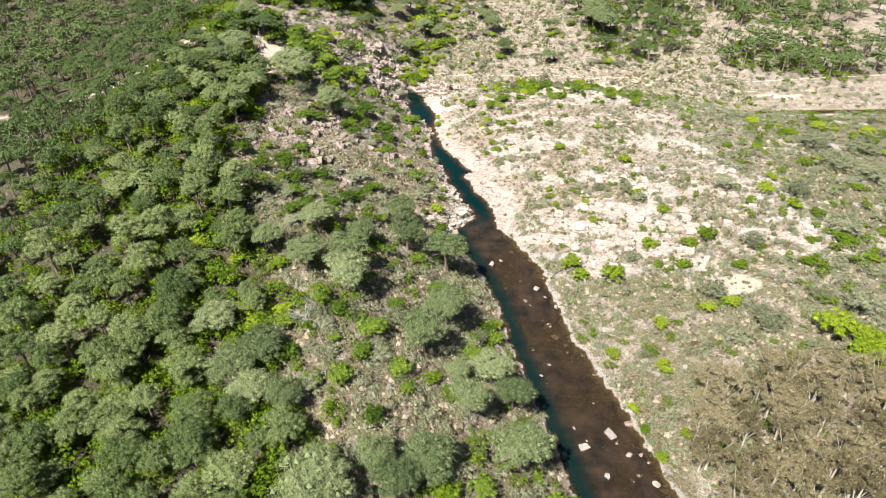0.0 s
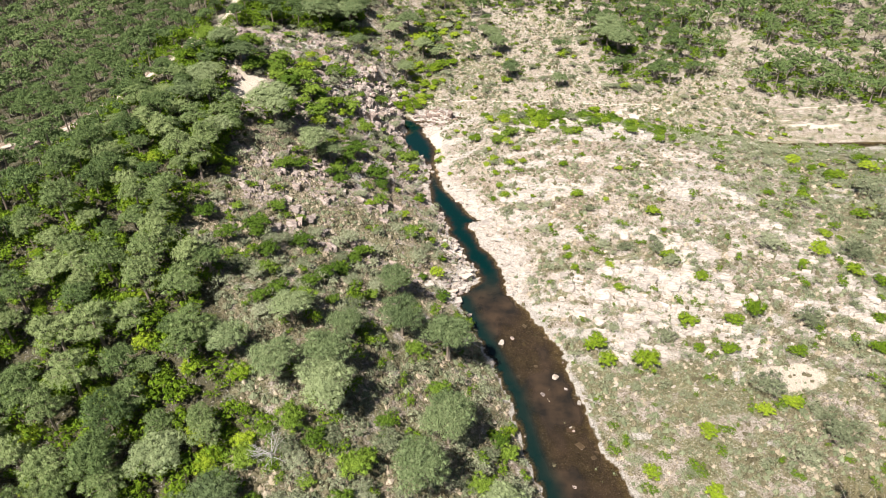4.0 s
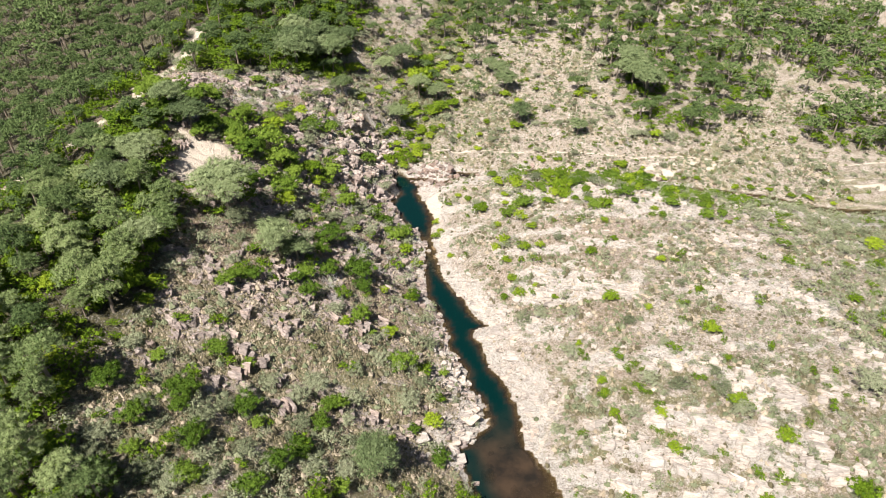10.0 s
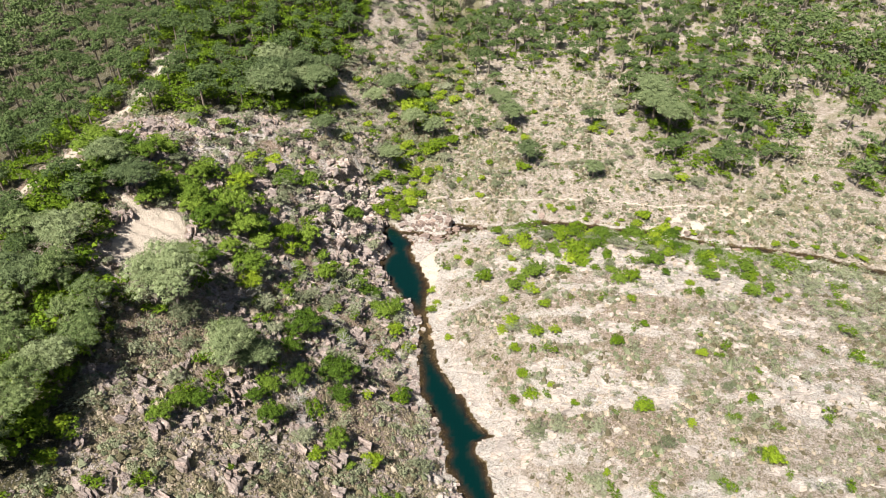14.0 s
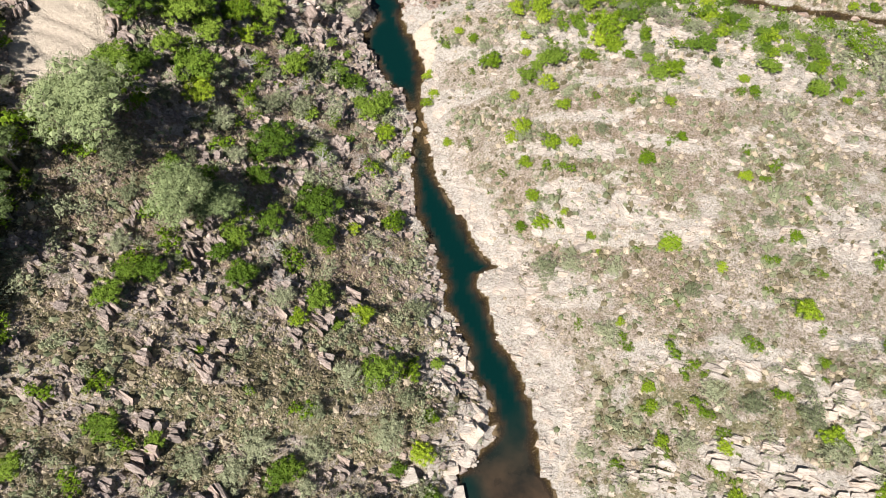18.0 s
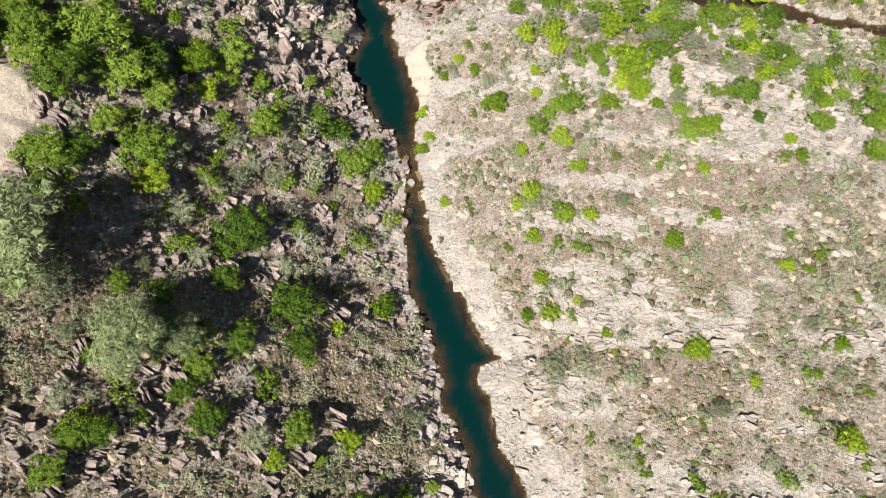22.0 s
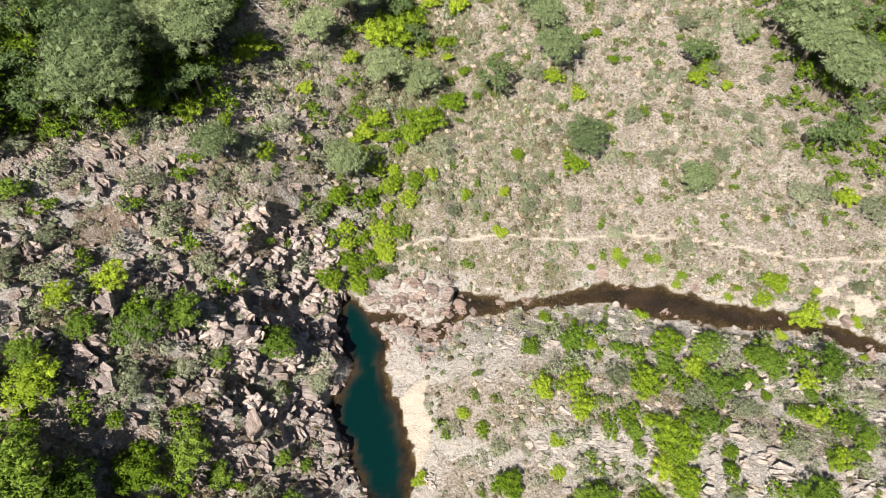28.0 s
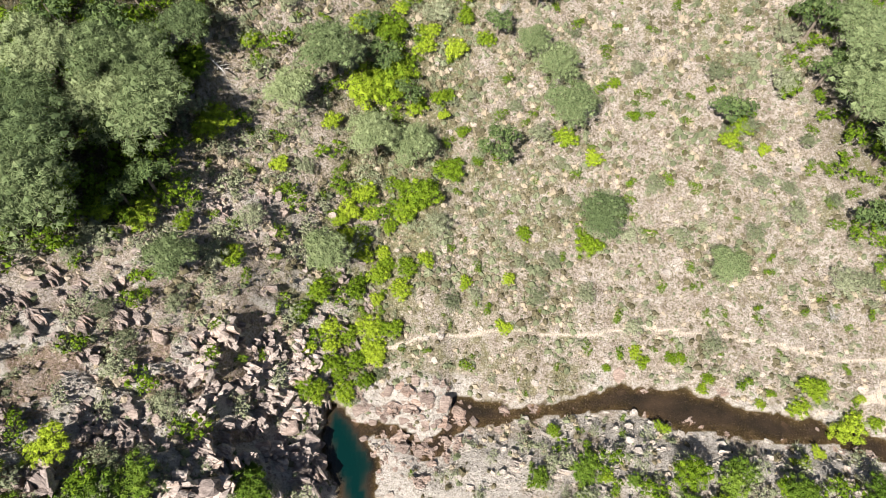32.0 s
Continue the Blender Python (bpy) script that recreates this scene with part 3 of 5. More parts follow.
    edge = np.interp(y, FOREST_EDGE[:, 0], FOREST_EDGE[:, 1])
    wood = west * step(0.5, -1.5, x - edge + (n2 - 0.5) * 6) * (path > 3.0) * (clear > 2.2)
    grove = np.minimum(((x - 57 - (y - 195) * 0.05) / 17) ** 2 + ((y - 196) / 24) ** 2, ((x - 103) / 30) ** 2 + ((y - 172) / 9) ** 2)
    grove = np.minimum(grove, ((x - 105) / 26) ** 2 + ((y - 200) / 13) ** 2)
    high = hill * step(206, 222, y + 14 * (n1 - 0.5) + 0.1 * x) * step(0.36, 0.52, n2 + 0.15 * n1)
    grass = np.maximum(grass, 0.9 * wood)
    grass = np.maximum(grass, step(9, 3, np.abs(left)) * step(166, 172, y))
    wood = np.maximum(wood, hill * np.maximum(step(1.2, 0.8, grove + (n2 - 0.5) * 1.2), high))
    rock = rock * (1 - wood)
    bed = np.where(wet > 0, 1.0, 0.0)
    bed = np.maximum(bed, np.clip(1 + wet / 0.5, 0, 1) * 0.5)
    soil = np.maximum(soil * (1 - 0.7 * wood), wood * 0.3)
    return {"rock": rock, "sand": sand, "soil": soil, "grass": grass, "bed": bed, "wood": wood}


def surface(x, y):
    """Height of the finished ground, with ledges and hummocks."""
    h, wet = land(x, y)
    c = cover(x, y)
    across = (x * 0.27 + y * 0.96) / 1.9 + 1.6 * fbm(x * 0.12, y * 0.12, 21)
    ledge = across - np.floor(across)
    ledge = np.where(ledge < 0.85, ledge / 0.85, (1 - ledge) / 0.15) - 0.5
    dry = step(0.15, -0.8, wet)
    rough = (fbm(x * 0.45, y * 0.45, 14, 5) - 0.5) * 0.75 + (vnoise(x * 2.3, y * 2.3, 12) - 0.5) * 0.12
    west = step(0, 3, edges(x, y)[0])
    h = h + dry * (rough * (1 - 0.75 * c["sand"]) + ledge * c["rock"] * (0.30 + 0.75 * west))
    bedrock = (fbm(x * 0.8, y * 0.8, 40) - 0.62) * 0.5 * step(0.0, 0.6, wet)
    h = h + bedrock * (wet > 0)
    return np.where(wet <= 0, np.maximum(h, 0.05), h)


# ---- ground and water ----
def spread(core, outer, ratio=1.16):
    """Grid lines: even inside, wider and wider outside."""
    a, b, gap = core
    mid, low, high, g = list(np.arange(a, b, gap)), [], [], gap
    v = a
    while v > outer[0]:
        g *= ratio
        v -= g
        low.append(v)
    g, v = gap, mid[-1]
    while v < outer[1]:
        g *= ratio
        v += g
        high.append(v)
    return np.array(low[::-1] + mid + high)


def build_ground():
    xs, ys = spread((-46, 54, 0.42), (-2600, 2600), 1.08), spread((38, 186, 0.42), (-1800, 3000), 1.08)
    x, y = np.meshgrid(xs, ys)
    x, y = x.ravel(), y.ravel()
    c = cover(x, y)
    c["wood"] = c["wood"] * np.where(edges(x, y)[0] < 0, 0.45, 1.0)     # the northern groves stand open, so less floor shade is painted
    z = surface(x, y)
    i, j = np.meshgrid(np.arange(len(xs) - 1), np.arange(len(ys) - 1))
    k = (j * len(xs) + i).ravel()
    quads = np.stack([k, k + 1, k + 1 + len(xs), k + len(xs)], 1)
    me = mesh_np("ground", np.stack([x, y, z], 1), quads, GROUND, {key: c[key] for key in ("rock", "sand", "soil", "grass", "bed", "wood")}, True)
    tagged(new("ground", me), "rocky dry hillsides with straw, gravel and thin scrub", "ground", "", "structure")


def build_water():
    xs, ys = np.arange(-16, 130, 0.5), np.arange(-20, 167, 0.5)
    x, y = np.meshgrid(xs, ys)
    _, wet = land(x, y)
    ok = wet > -1.0
    cell = ok[:-1, :-1] | ok[1:, :-1] | ok[:-1, 1:] | ok[1:, 1:]
    j, i = np.nonzero(cell)
    k = j * len(xs) + i
    quads = np.stack([k, k + 1, k + 1 + len(xs), k + len(xs)], 1)
    used, flat = np.unique(quads, return_inverse=True)
    x, y, wet = x.ravel()[used], y.ravel()[used], wet.ravel()[used]
    main = step(3, -3, x - np.interp(y, BANKS[:, 0], BANKS[:, 2]) - 1)
    teal = step(93, 103, y) * main * step(0.3, 1.3, wet)
    run = 1 - 0.75 * bump(x, y, -3, 136.5, 6, 7) 
    depth = np.clip(wet / 1.0, 0, 1) * (0.62 + 0.33 * step(90, 103, y) * main) * run
    west_side = step(3.5, 1.0, x - np.interp(y, BANKS[:, 0], BANKS[:, 1]))
    shoal = fbm(x * 0.22, y * 0.16, 90)
    depth = np.where(y < 96, depth * (0.6 + 0.9 * step(0.38, 0.6, shoal)), depth)
    # lower west side: deep water, with the sky's blue reflection put into its colour
    depth = np.maximum(depth, 0.95 * west_side * step(0, 0.8, wet) * (y < 96))
    teal = np.maximum(teal, 0.85 * west_side * (y < 96))
    z = 0.012 * (vnoise(x, y, 77) - 0.5)
    me = mesh_np("water", np.stack([x, y, z], 1), flat.reshape(-1, 4), WATER, {"depth": depth, "teal": teal}, True)
    tagged(new("water", me), "still dark teal and brown stream water", "water", "", "structure")


build_ground()
build_water()

# ---- where single plants stand: x, y, crown radius ----
PINE_A = [(-11.2, 34.7, 3.4), (-4.4, 36.2, 2.3), (-6.6, 38.8, 2.1), (-1.3, 38.9, 2.7), (8.2, 42.6, 3.2), (-16.2, 44.9, 2.1), (-19.8, 45.7, 2.5), (3.1, 48.1, 2.4), (-22.4, 48.8, 2.7), (-19.7, 51.1, 2.7), (8.3, 52.1, 2.5), (1.7, 53.4, 1.7), (-26.2, 55.8, 2.6), (5.9, 55.9, 2.5), (-2.3, 56.4, 2.8), (-12.0, 63.0, 3.0), (0.4, 63.6, 2.7), (-17.1, 65.0, 2.6), (0.7, 66.4, 2.5), (-22.5, 67.3, 2.3), (-12.5, 67.4, 2.8), (-17.0, 73.2, 2.3), (-11.2, 73.5, 2.0), (0.5, 77.4, 3.3), (-5.3, 78.4, 2.7), (-6.7, 88.0, 2.4), (-34.0, 107.6, 2.6), (-21.5, 115.7, 2.8), (-19.2, 116.3, 2.2), (-41.2, 117.5, 3.1), (-28.9, 121.7, 4.2), (-40.9, 125.3, 2.9)]
PINE_B = [(-38.0, 137.9, 3.0), (-41.6, 139.9, 2.7), (-20.2, 172.2, 2.1), (-29.2, 174.1, 4.1), (29.2, 176.0, 2.1), (-9.4, 176.6, 2.3), (-29.8, 178.2, 4.3), (17.4, 180.8, 2.5), (-31.4, 183.3, 3.2), (-23.4, 184.0, 4.4), (-27.2, 185.1, 3.2), (45.9, 186.7, 4.1), (-31.5, 188.0, 3.3), (-1.4, 188.3, 2.4), (-5.4, 188.5, 2.7), (-27.8, 188.8, 3.3), (-24.6, 189.6, 3.3), (43.9, 191.1, 4.2), (-13.0, 191.2, 2.5), (14.8, 192.4, 2.8), (-21.5, 194.2, 2.4), (44.8, 194.4, 3.0), (-9.5, 195.4, 3.4), (13.5, 197.2, 2.4), (44.6, 198.5, 3.8), (11.3, 200.0, 1.9)]
PINE = PINE_A + PINE_B
GREEN_A = [(0.3, 36.8, 1.6), (-7.2, 43.8, 1.2), (25.1, 46.7, 0.9), (-3.9, 48.5, 0.9), (28.7, 49.5, 0.8), (1.0, 49.9, 1.2), (24.2, 50.7, 0.7), (-17.0, 51.2, 1.2), (-0.9, 52.3, 0.9), (-12.4, 53.8, 0.8), (23.6, 53.9, 0.8), (53.1, 57.4, 2.6), (-18.9, 57.7, 1.3), (28.9, 59.9, 1.3), (55.0, 61.1, 2.9), (23.1, 63.4, 1.1), (52.0, 63.5, 2.7), (30.6, 67.8, 1.2), (7.7, 68.6, 0.8), (37.9, 70.0, 1.1), (41.3, 70.8, 1.2), (-3.6, 75.9, 1.2), (55.4, 78.5, 1.3), (45.5, 78.9, 1.2), (26.4, 79.1, 1.9), (37.4, 80.2, 1.2), (21.7, 80.5, 1.5), (33.8, 81.1, 0.9), (20.6, 83.6, 1.7), (39.7, 85.1, 1.3), (33.6, 85.9, 1.5), (42.8, 86.7, 1.6)]
GREEN_B = [(37.6, 93.2, 1.3), (25.8, 93.2, 0.9), (-20.4, 96.0, 0.8), (-23.6, 96.7, 1.2), (-1.1, 97.0, 1.2), (25.2, 97.3, 0.8), (33.9, 97.9, 1.1), (20.1, 98.0, 0.7), (-0.4, 100.2, 0.8), (19.7, 101.2, 0.7), (19.6, 102.9, 0.7), (-4.9, 103.4, 1.8), (-2.4, 104.0, 1.1), (34.9, 104.3, 0.6), (0.1, 105.6, 0.6), (-25.0, 106.5, 1.2), (-12.0, 107.5, 0.9), (-9.1, 107.6, 0.7), (34.4, 109.0, 1.2), (17.8, 109.2, 0.5), (-6.9, 109.2, 1.3), (-10.6, 110.0, 1.4), (-16.7, 110.4, 1.3), (-18.7, 112.4, 1.0), (27.8, 114.0, 0.6), (-18.0, 114.6, 1.4), (23.5, 116.9, 1.2), (-15.2, 116.9, 1.4), (16.7, 117.0, 0.4), (35.5, 117.1, 0.7), (-11.0, 117.1, 1.3), (16.0, 118.7, 0.6)]
GREEN_C = [(-8.5, 119.0, 0.8), (-11.9, 120.2, 2.2), (9.1, 121.0, 0.7), (11.2, 121.0, 1.0), (-5.6, 122.0, 0.7), (13.7, 122.0, 0.5), (-17.2, 122.1, 1.2), (-4.3, 122.3, 1.1), (32.2, 124.3, 0.8), (10.6, 124.4, 0.9), (-16.7, 126.6, 2.4), (22.5, 127.0, 1.0), (9.9, 128.5, 0.9), (26.4, 129.2, 0.7), (-28.4, 129.9, 1.3), (15.2, 130.0, 0.8), (-23.3, 130.0, 1.9), (-30.2, 130.2, 1.9), (12.9, 130.3, 1.0), (-28.4, 131.2, 1.5), (-4.3, 131.8, 1.1), (8.5, 132.0, 0.9), (-23.8, 132.1, 2.2), (-25.1, 132.7, 1.3), (9.8, 133.1, 1.2), (1.3, 133.6, 0.7), (25.8, 133.8, 0.7), (-26.6, 134.1, 1.3), (-6.1, 134.5, 1.4), (35.3, 135.0, 0.8), (14.5, 135.2, 0.9), (-25.3, 135.4, 0.8)]
GREEN_D = [(34.5, 136.8, 0.7), (-8.0, 137.0, 1.4), (-9.2, 137.6, 1.0), (9.1, 137.9, 0.8), (13.0, 138.4, 1.3), (-6.6, 138.6, 1.6), (-1.3, 140.2, 0.8), (-10.7, 140.2, 1.0), (-20.9, 140.4, 1.3), (-9.4, 140.5, 1.0), (-32.5, 140.8, 2.3), (-25.3, 141.4, 2.2), (-0.4, 141.7, 0.8), (-28.6, 142.1, 2.9), (18.0, 142.2, 1.1), (21.1, 142.6, 1.0), (-21.8, 143.4, 2.2), (21.1, 143.4, 1.4), (6.6, 143.8, 1.5), (-17.3, 143.9, 1.1), (19.4, 144.5, 1.3), (11.0, 144.6, 0.7), (34.0, 144.9, 1.1), (-19.1, 145.0, 1.8), (-1.1, 145.0, 0.8), (-11.2, 145.6, 0.6), (-12.9, 145.8, 0.7), (19.8, 146.6, 0.7), (-23.9, 146.7, 0.8), (21.0, 146.8, 2.3), (11.1, 147.3, 0.8), (-32.7, 148.0, 1.6)]
GREEN_E = [(-28.6, 148.3, 2.3), (19.2, 148.7, 0.7), (4.6, 148.8, 0.8), (17.2, 149.1, 0.9), (13.6, 150.1, 1.3), (-29.6, 150.3, 1.3), (2.9, 150.4, 0.7), (10.2, 152.1, 1.2), (19.5, 152.3, 1.6), (13.2, 152.6, 1.5), (-18.3, 153.2, 1.0), (-23.5, 154.1, 2.0), (-28.6, 155.2, 1.3), (-14.0, 155.2, 1.7), (22.8, 156.8, 1.7), (-14.8, 157.1, 1.1), (-26.2, 157.6, 1.7), (39.2, 161.1, 1.7), (35.0, 163.1, 1.1), (36.3, 164.7, 1.5), (-8.4, 166.5, 1.0), (-6.9, 167.7, 1.1), (-9.5, 169.2, 1.0), (-8.0, 170.3, 1.1), (-9.6, 170.7, 1.1), (-3.6, 170.7, 1.2), (7.4, 170.9, 0.9), (-12.2, 171.8, 1.4), (-5.2, 173.7, 0.8), (45.7, 173.7, 1.4), (-16.8, 174.1, 1.1), (-2.7, 174.5, 1.2)]
GREEN_F = [(3.7, 175.4, 0.8), (-26.4, 175.8, 1.3), (-23.4, 176.0, 1.5), (-20.6, 176.4, 1.0), (-2.1, 176.6, 1.2), (-29.6, 176.7, 2.0), (-0.2, 177.4, 0.9), (16.1, 178.9, 1.5), (9.7, 180.3, 0.9), (-2.1, 182.4, 1.8), (-0.8, 183.7, 2.1), (-14.3, 185.0, 1.1), (2.2, 186.9, 1.8), (-19.8, 187.2, 2.2), (5.2, 188.0, 0.7), (17.4, 188.2, 1.1), (34.8, 188.4, 0.8), (31.5, 189.5, 1.2), (14.4, 190.1, 1.4), (-9.6, 190.6, 1.1), (3.7, 191.1, 0.8), (32.8, 191.2, 1.4), (-21.4, 192.7, 1.2), (21.9, 192.9, 0.8), (-1.1, 193.8, 1.4), (-4.6, 194.8, 2.4), (-6.6, 194.8, 2.6), (38.3, 195.0, 1.4), (-17.3, 196.1, 1.1), (-3.4, 196.2, 2.7), (20.2, 196.6, 0.8), (44.6, 198.1, 1.3)]
GREEN_G = [(-4.0, 201.4, 2.1), (-6.9, 201.6, 1.6), (6.4, 201.6, 1.2)]
GREEN = GREEN_A + GREEN_B + GREEN_C + GREEN_D + GREEN_E + GREEN_F + GREEN_G
GREY_A = [(-5.9, 60.1, 1.7), (39.7, 63.3, 1.7), (44.4, 66.2, 2.3), (57.8, 67.6, 2.7), (53.5, 71.0, 1.7), (39.7, 73.4, 2.4), (-10.9, 76.8, 1.7), (30.5, 84.0, 1.4), (49.5, 84.3, 2.1), (64.2, 86.6, 2.9), (-13.8, 96.4, 1.7), (61.3, 96.6, 2.3), (33.9, 96.7, 1.4), (22.2, 97.7, 1.0), (13.6, 97.9, 1.0), (-3.9, 98.3, 1.8), (49.4, 99.0, 2.2), (-10.0, 99.3, 1.2), (32.5, 99.4, 1.3), (28.1, 100.8, 1.2), (-2.6, 101.5, 1.0), (25.1, 102.2, 1.3), (32.6, 102.4, 1.0), (-7.7, 103.0, 1.3), (77.8, 103.3, 2.8), (73.3, 106.9, 3.3), (28.0, 107.4, 0.8), (16.4, 108.1, 1.4), (-13.4, 109.2, 1.2), (-1.6, 111.5, 1.2), (24.6, 111.6, 1.0), (17.9, 114.6, 1.0)]
GREY_B = [(82.4, 114.8, 3.2), (13.7, 115.6, 1.2), (11.5, 116.1, 1.5), (73.7, 116.6, 3.3), (33.6, 119.0, 0.8), (-27.2, 119.6, 1.9), (-13.6, 124.2, 1.3), (-23.4, 126.3, 1.2), (-21.3, 127.7, 1.7), (-26.1, 128.1, 1.3), (12.7, 130.5, 1.1), (18.2, 131.3, 0.9), (10.0, 131.9, 1.2), (-23.2, 132.8, 2.3), (-16.8, 133.9, 1.3), (15.2, 137.1, 0.8), (-28.9, 137.8, 1.5), (-24.8, 139.3, 1.2), (24.6, 142.1, 0.9), (30.9, 145.9, 1.1), (6.0, 147.2, 1.0), (40.2, 147.4, 1.2), (-23.7, 149.3, 2.0), (27.8, 149.7, 1.3), (23.9, 150.8, 1.5), (40.3, 151.0, 1.1), (-20.7, 151.4, 1.4), (17.3, 153.2, 1.4), (-18.6, 153.3, 1.0), (-23.7, 154.0, 2.3), (-13.6, 155.6, 1.2), (-23.1, 156.5, 1.4)]
GREY_C = [(-31.2, 160.3, 1.1), (-20.5, 161.5, 1.4), (-35.1, 168.1, 1.2), (-25.0, 168.2, 1.0), (27.7, 169.1, 1.1), (48.0, 172.3, 1.8), (-27.4, 172.3, 1.2), (-31.3, 173.2, 1.5), (-18.2, 173.7, 1.4), (-26.4, 174.0, 1.3), (43.5, 174.6, 1.4), (41.0, 174.7, 1.8), (11.4, 176.1, 0.6), (9.2, 177.2, 0.7), (-15.7, 177.9, 1.4), (0.8, 180.8, 1.5), (37.3, 181.5, 1.3), (5.3, 188.6, 0.7), (12.1, 190.5, 1.4), (31.5, 190.7, 1.1), (33.7, 191.0, 1.2), (37.7, 195.4, 1.8), (31.1, 197.3, 1.5), (38.8, 201.0, 1.6), (1.5, 204.9, 1.8)]
GREY = GREY_A + GREY_B + GREY_C


# ---- plants ----
RNG = np.random.default_rng(7)


def pine_shapes(seed, clumps, leaves, crown_z, crown_h, trunk_top, length=0.17, width=0.022, fat=1.0, heart=ICO):
    """Crown, trunk and limbs of a pine whose crown is one metre in radius."""
    rng = np.random.default_rng(seed)
    centres = domes(rng, max(clumps // 12, 1), min(clumps, 12), crown_z - 0.1, crown_h, 0.72, (0.24, 0.38), 0.6)
    crown = foliage(rng, centres, rng.uniform(0.12, 0.2, len(centres)) * fat, leaves, length, width, 0.8, 0.62, heart, 0.36)
    lean = rng.uniform(-0.12, 0.12, 2)
    trunk = tube([(0, 0, -0.25), (lean[0] * 0.4, lean[1] * 0.4, trunk_top * 0.5), (lean[0], lean[1], trunk_top)], (0.085, 0.065, 0.04), 6)
    limbs = []
    for k in range(4):
        b = k * 1.57 + rng.uniform(-0.4, 0.4)
        start = trunk_top * rng.uniform(0.6, 0.9)
        limbs.append(tube([(lean[0] * 0.6, lean[1] * 0.6, start), (math.cos(b) * 0.3, math.sin(b) * 0.3, start + 0.22), (math.cos(b) * 0.68, math.sin(b) * 0.68, crown_z + 0.25)], (0.035, 0.026, 0.012), 4))
    return crown, trunk, limbs


def make_tree(name, shapes, leaf, bark, label, category, group, crown_label=""):
    crown, trunk, limbs = shapes
    root = new(name)
    root.empty_display_size = 0.2
    part("trunk", trunk, bark, root)
    for limb in limbs:
        part("limb", limb, bark, root)
    part("crown", crown, leaf, root, crown_label)
    return tagged(root, label, category, group)


def place(x, y, size, turn, tilt=0.0, tall=1.0, sink=0.0):
    z = float(surface(np.array([x]), np.array([y]))[0]) - sink
    return Matrix.LocRotScale((x, y, z), Euler((tilt, tilt * 0.6, turn)), (size, size, size * tall))


def plant(protos, spots, sizes, tall=(0.9, 1.15), sink=0.0, turns=None):
    """Each prototype stands at its first spot; the rest are copies."""
    first = []
    for k, ((x, y), size) in enumerate(zip(spots, sizes)):
        m = place(x, y, size, RNG.uniform(0, 6.28) if turns is None else turns[k], RNG.uniform(-0.05, 0.05), RNG.uniform(*tall), sink)
        if k < len(protos):
            first.append(m)
        else:
            copy_thing(protos[RNG.integers(0, len(protos))], m)
    for ob, m in zip(protos, first):
        ob.matrix_basis = m


# pines that stand singly or at the forest's near side
ALEPPO = "grey-green pine with a loose rounded crown on a dry slope"
protos = [make_tree("pine_tree", pine_shapes(s, 156, 84, 0.75, 1.0, 1.15, 0.068, 0.008, 1.0, OCTA), PINE_LEAF, BARK, ALEPPO, "tree", "pines on the slopes") for s in (1, 2, 3, 4)]
plant(protos, [(x, y) for x, y, r in PINE], [r * 1.04 for x, y, r in PINE])

# the western pine forest: the near ones are single trees
fx, fy = jittered(-172, 135, -24, 245, 3.85, RNG)
keep = cover(fx, fy)["wood"] > RNG.uniform(0.2, 0.85, len(fx))
for x, y, r in PINE:
    keep &= np.hypot(fx - x, fy - y) > r * 1.0
fx, fy = fx[keep], fy[keep]
# looser pines over the northern hill
hx, hy = jittered(-34, 128, 178, 262, 5.2, RNG)
thin = cover(hx, hy)
ok = (RNG.uniform(0, 1, len(hx)) < 0.16 + 0.4 * step(196, 225, hy) + 0.25 * step(0.5, 0.62, fbm(hx * 0.09, hy * 0.09, 91))) & (thin["wood"] < 0.4) & (thin["sand"] < 0.2) & (hy > 186 - 8 * step(20, 60, hx))
for x, y, r in PINE:
    ok &= np.hypot(hx - x, hy - y) > r + 1.5
fx, fy = np.append(fx, hx[ok]), np.append(fy, hy[ok])
near = (fx > -50) & (fx < -5) & (fy < 132) & (fy > 28)
pick = np.flatnonzero(near)
pick = pick[np.argsort(-fx[pick])][:240]


def stone_pine(seed, clumps, leaves, length, width):
    """A pine with a broad crown of separate pads, of one metre radius."""
    rng = np.random.default_rng(seed)
    centres = domes(rng, max(clumps // 8, 4), 8 if clumps > 30 else 5, 0.72, 1.35, 0.74 if clumps > 30 else 0.6, (0.20, 0.34) if clumps > 30 else (0.32, 0.46), 0.55)
    crown = foliage(rng, centres, rng.uniform(0.11, 0.18, len(centres)) * (1.0 if clumps > 60 else 1.25 if clumps > 30 else 1.5), leaves, length, width, 0.8, 0.72, OCTA, 0.34)
    _, trunk, limbs = pine_shapes(seed, 2, 2, 1.3, 0.5, 1.6)
    return crown, trunk, limbs


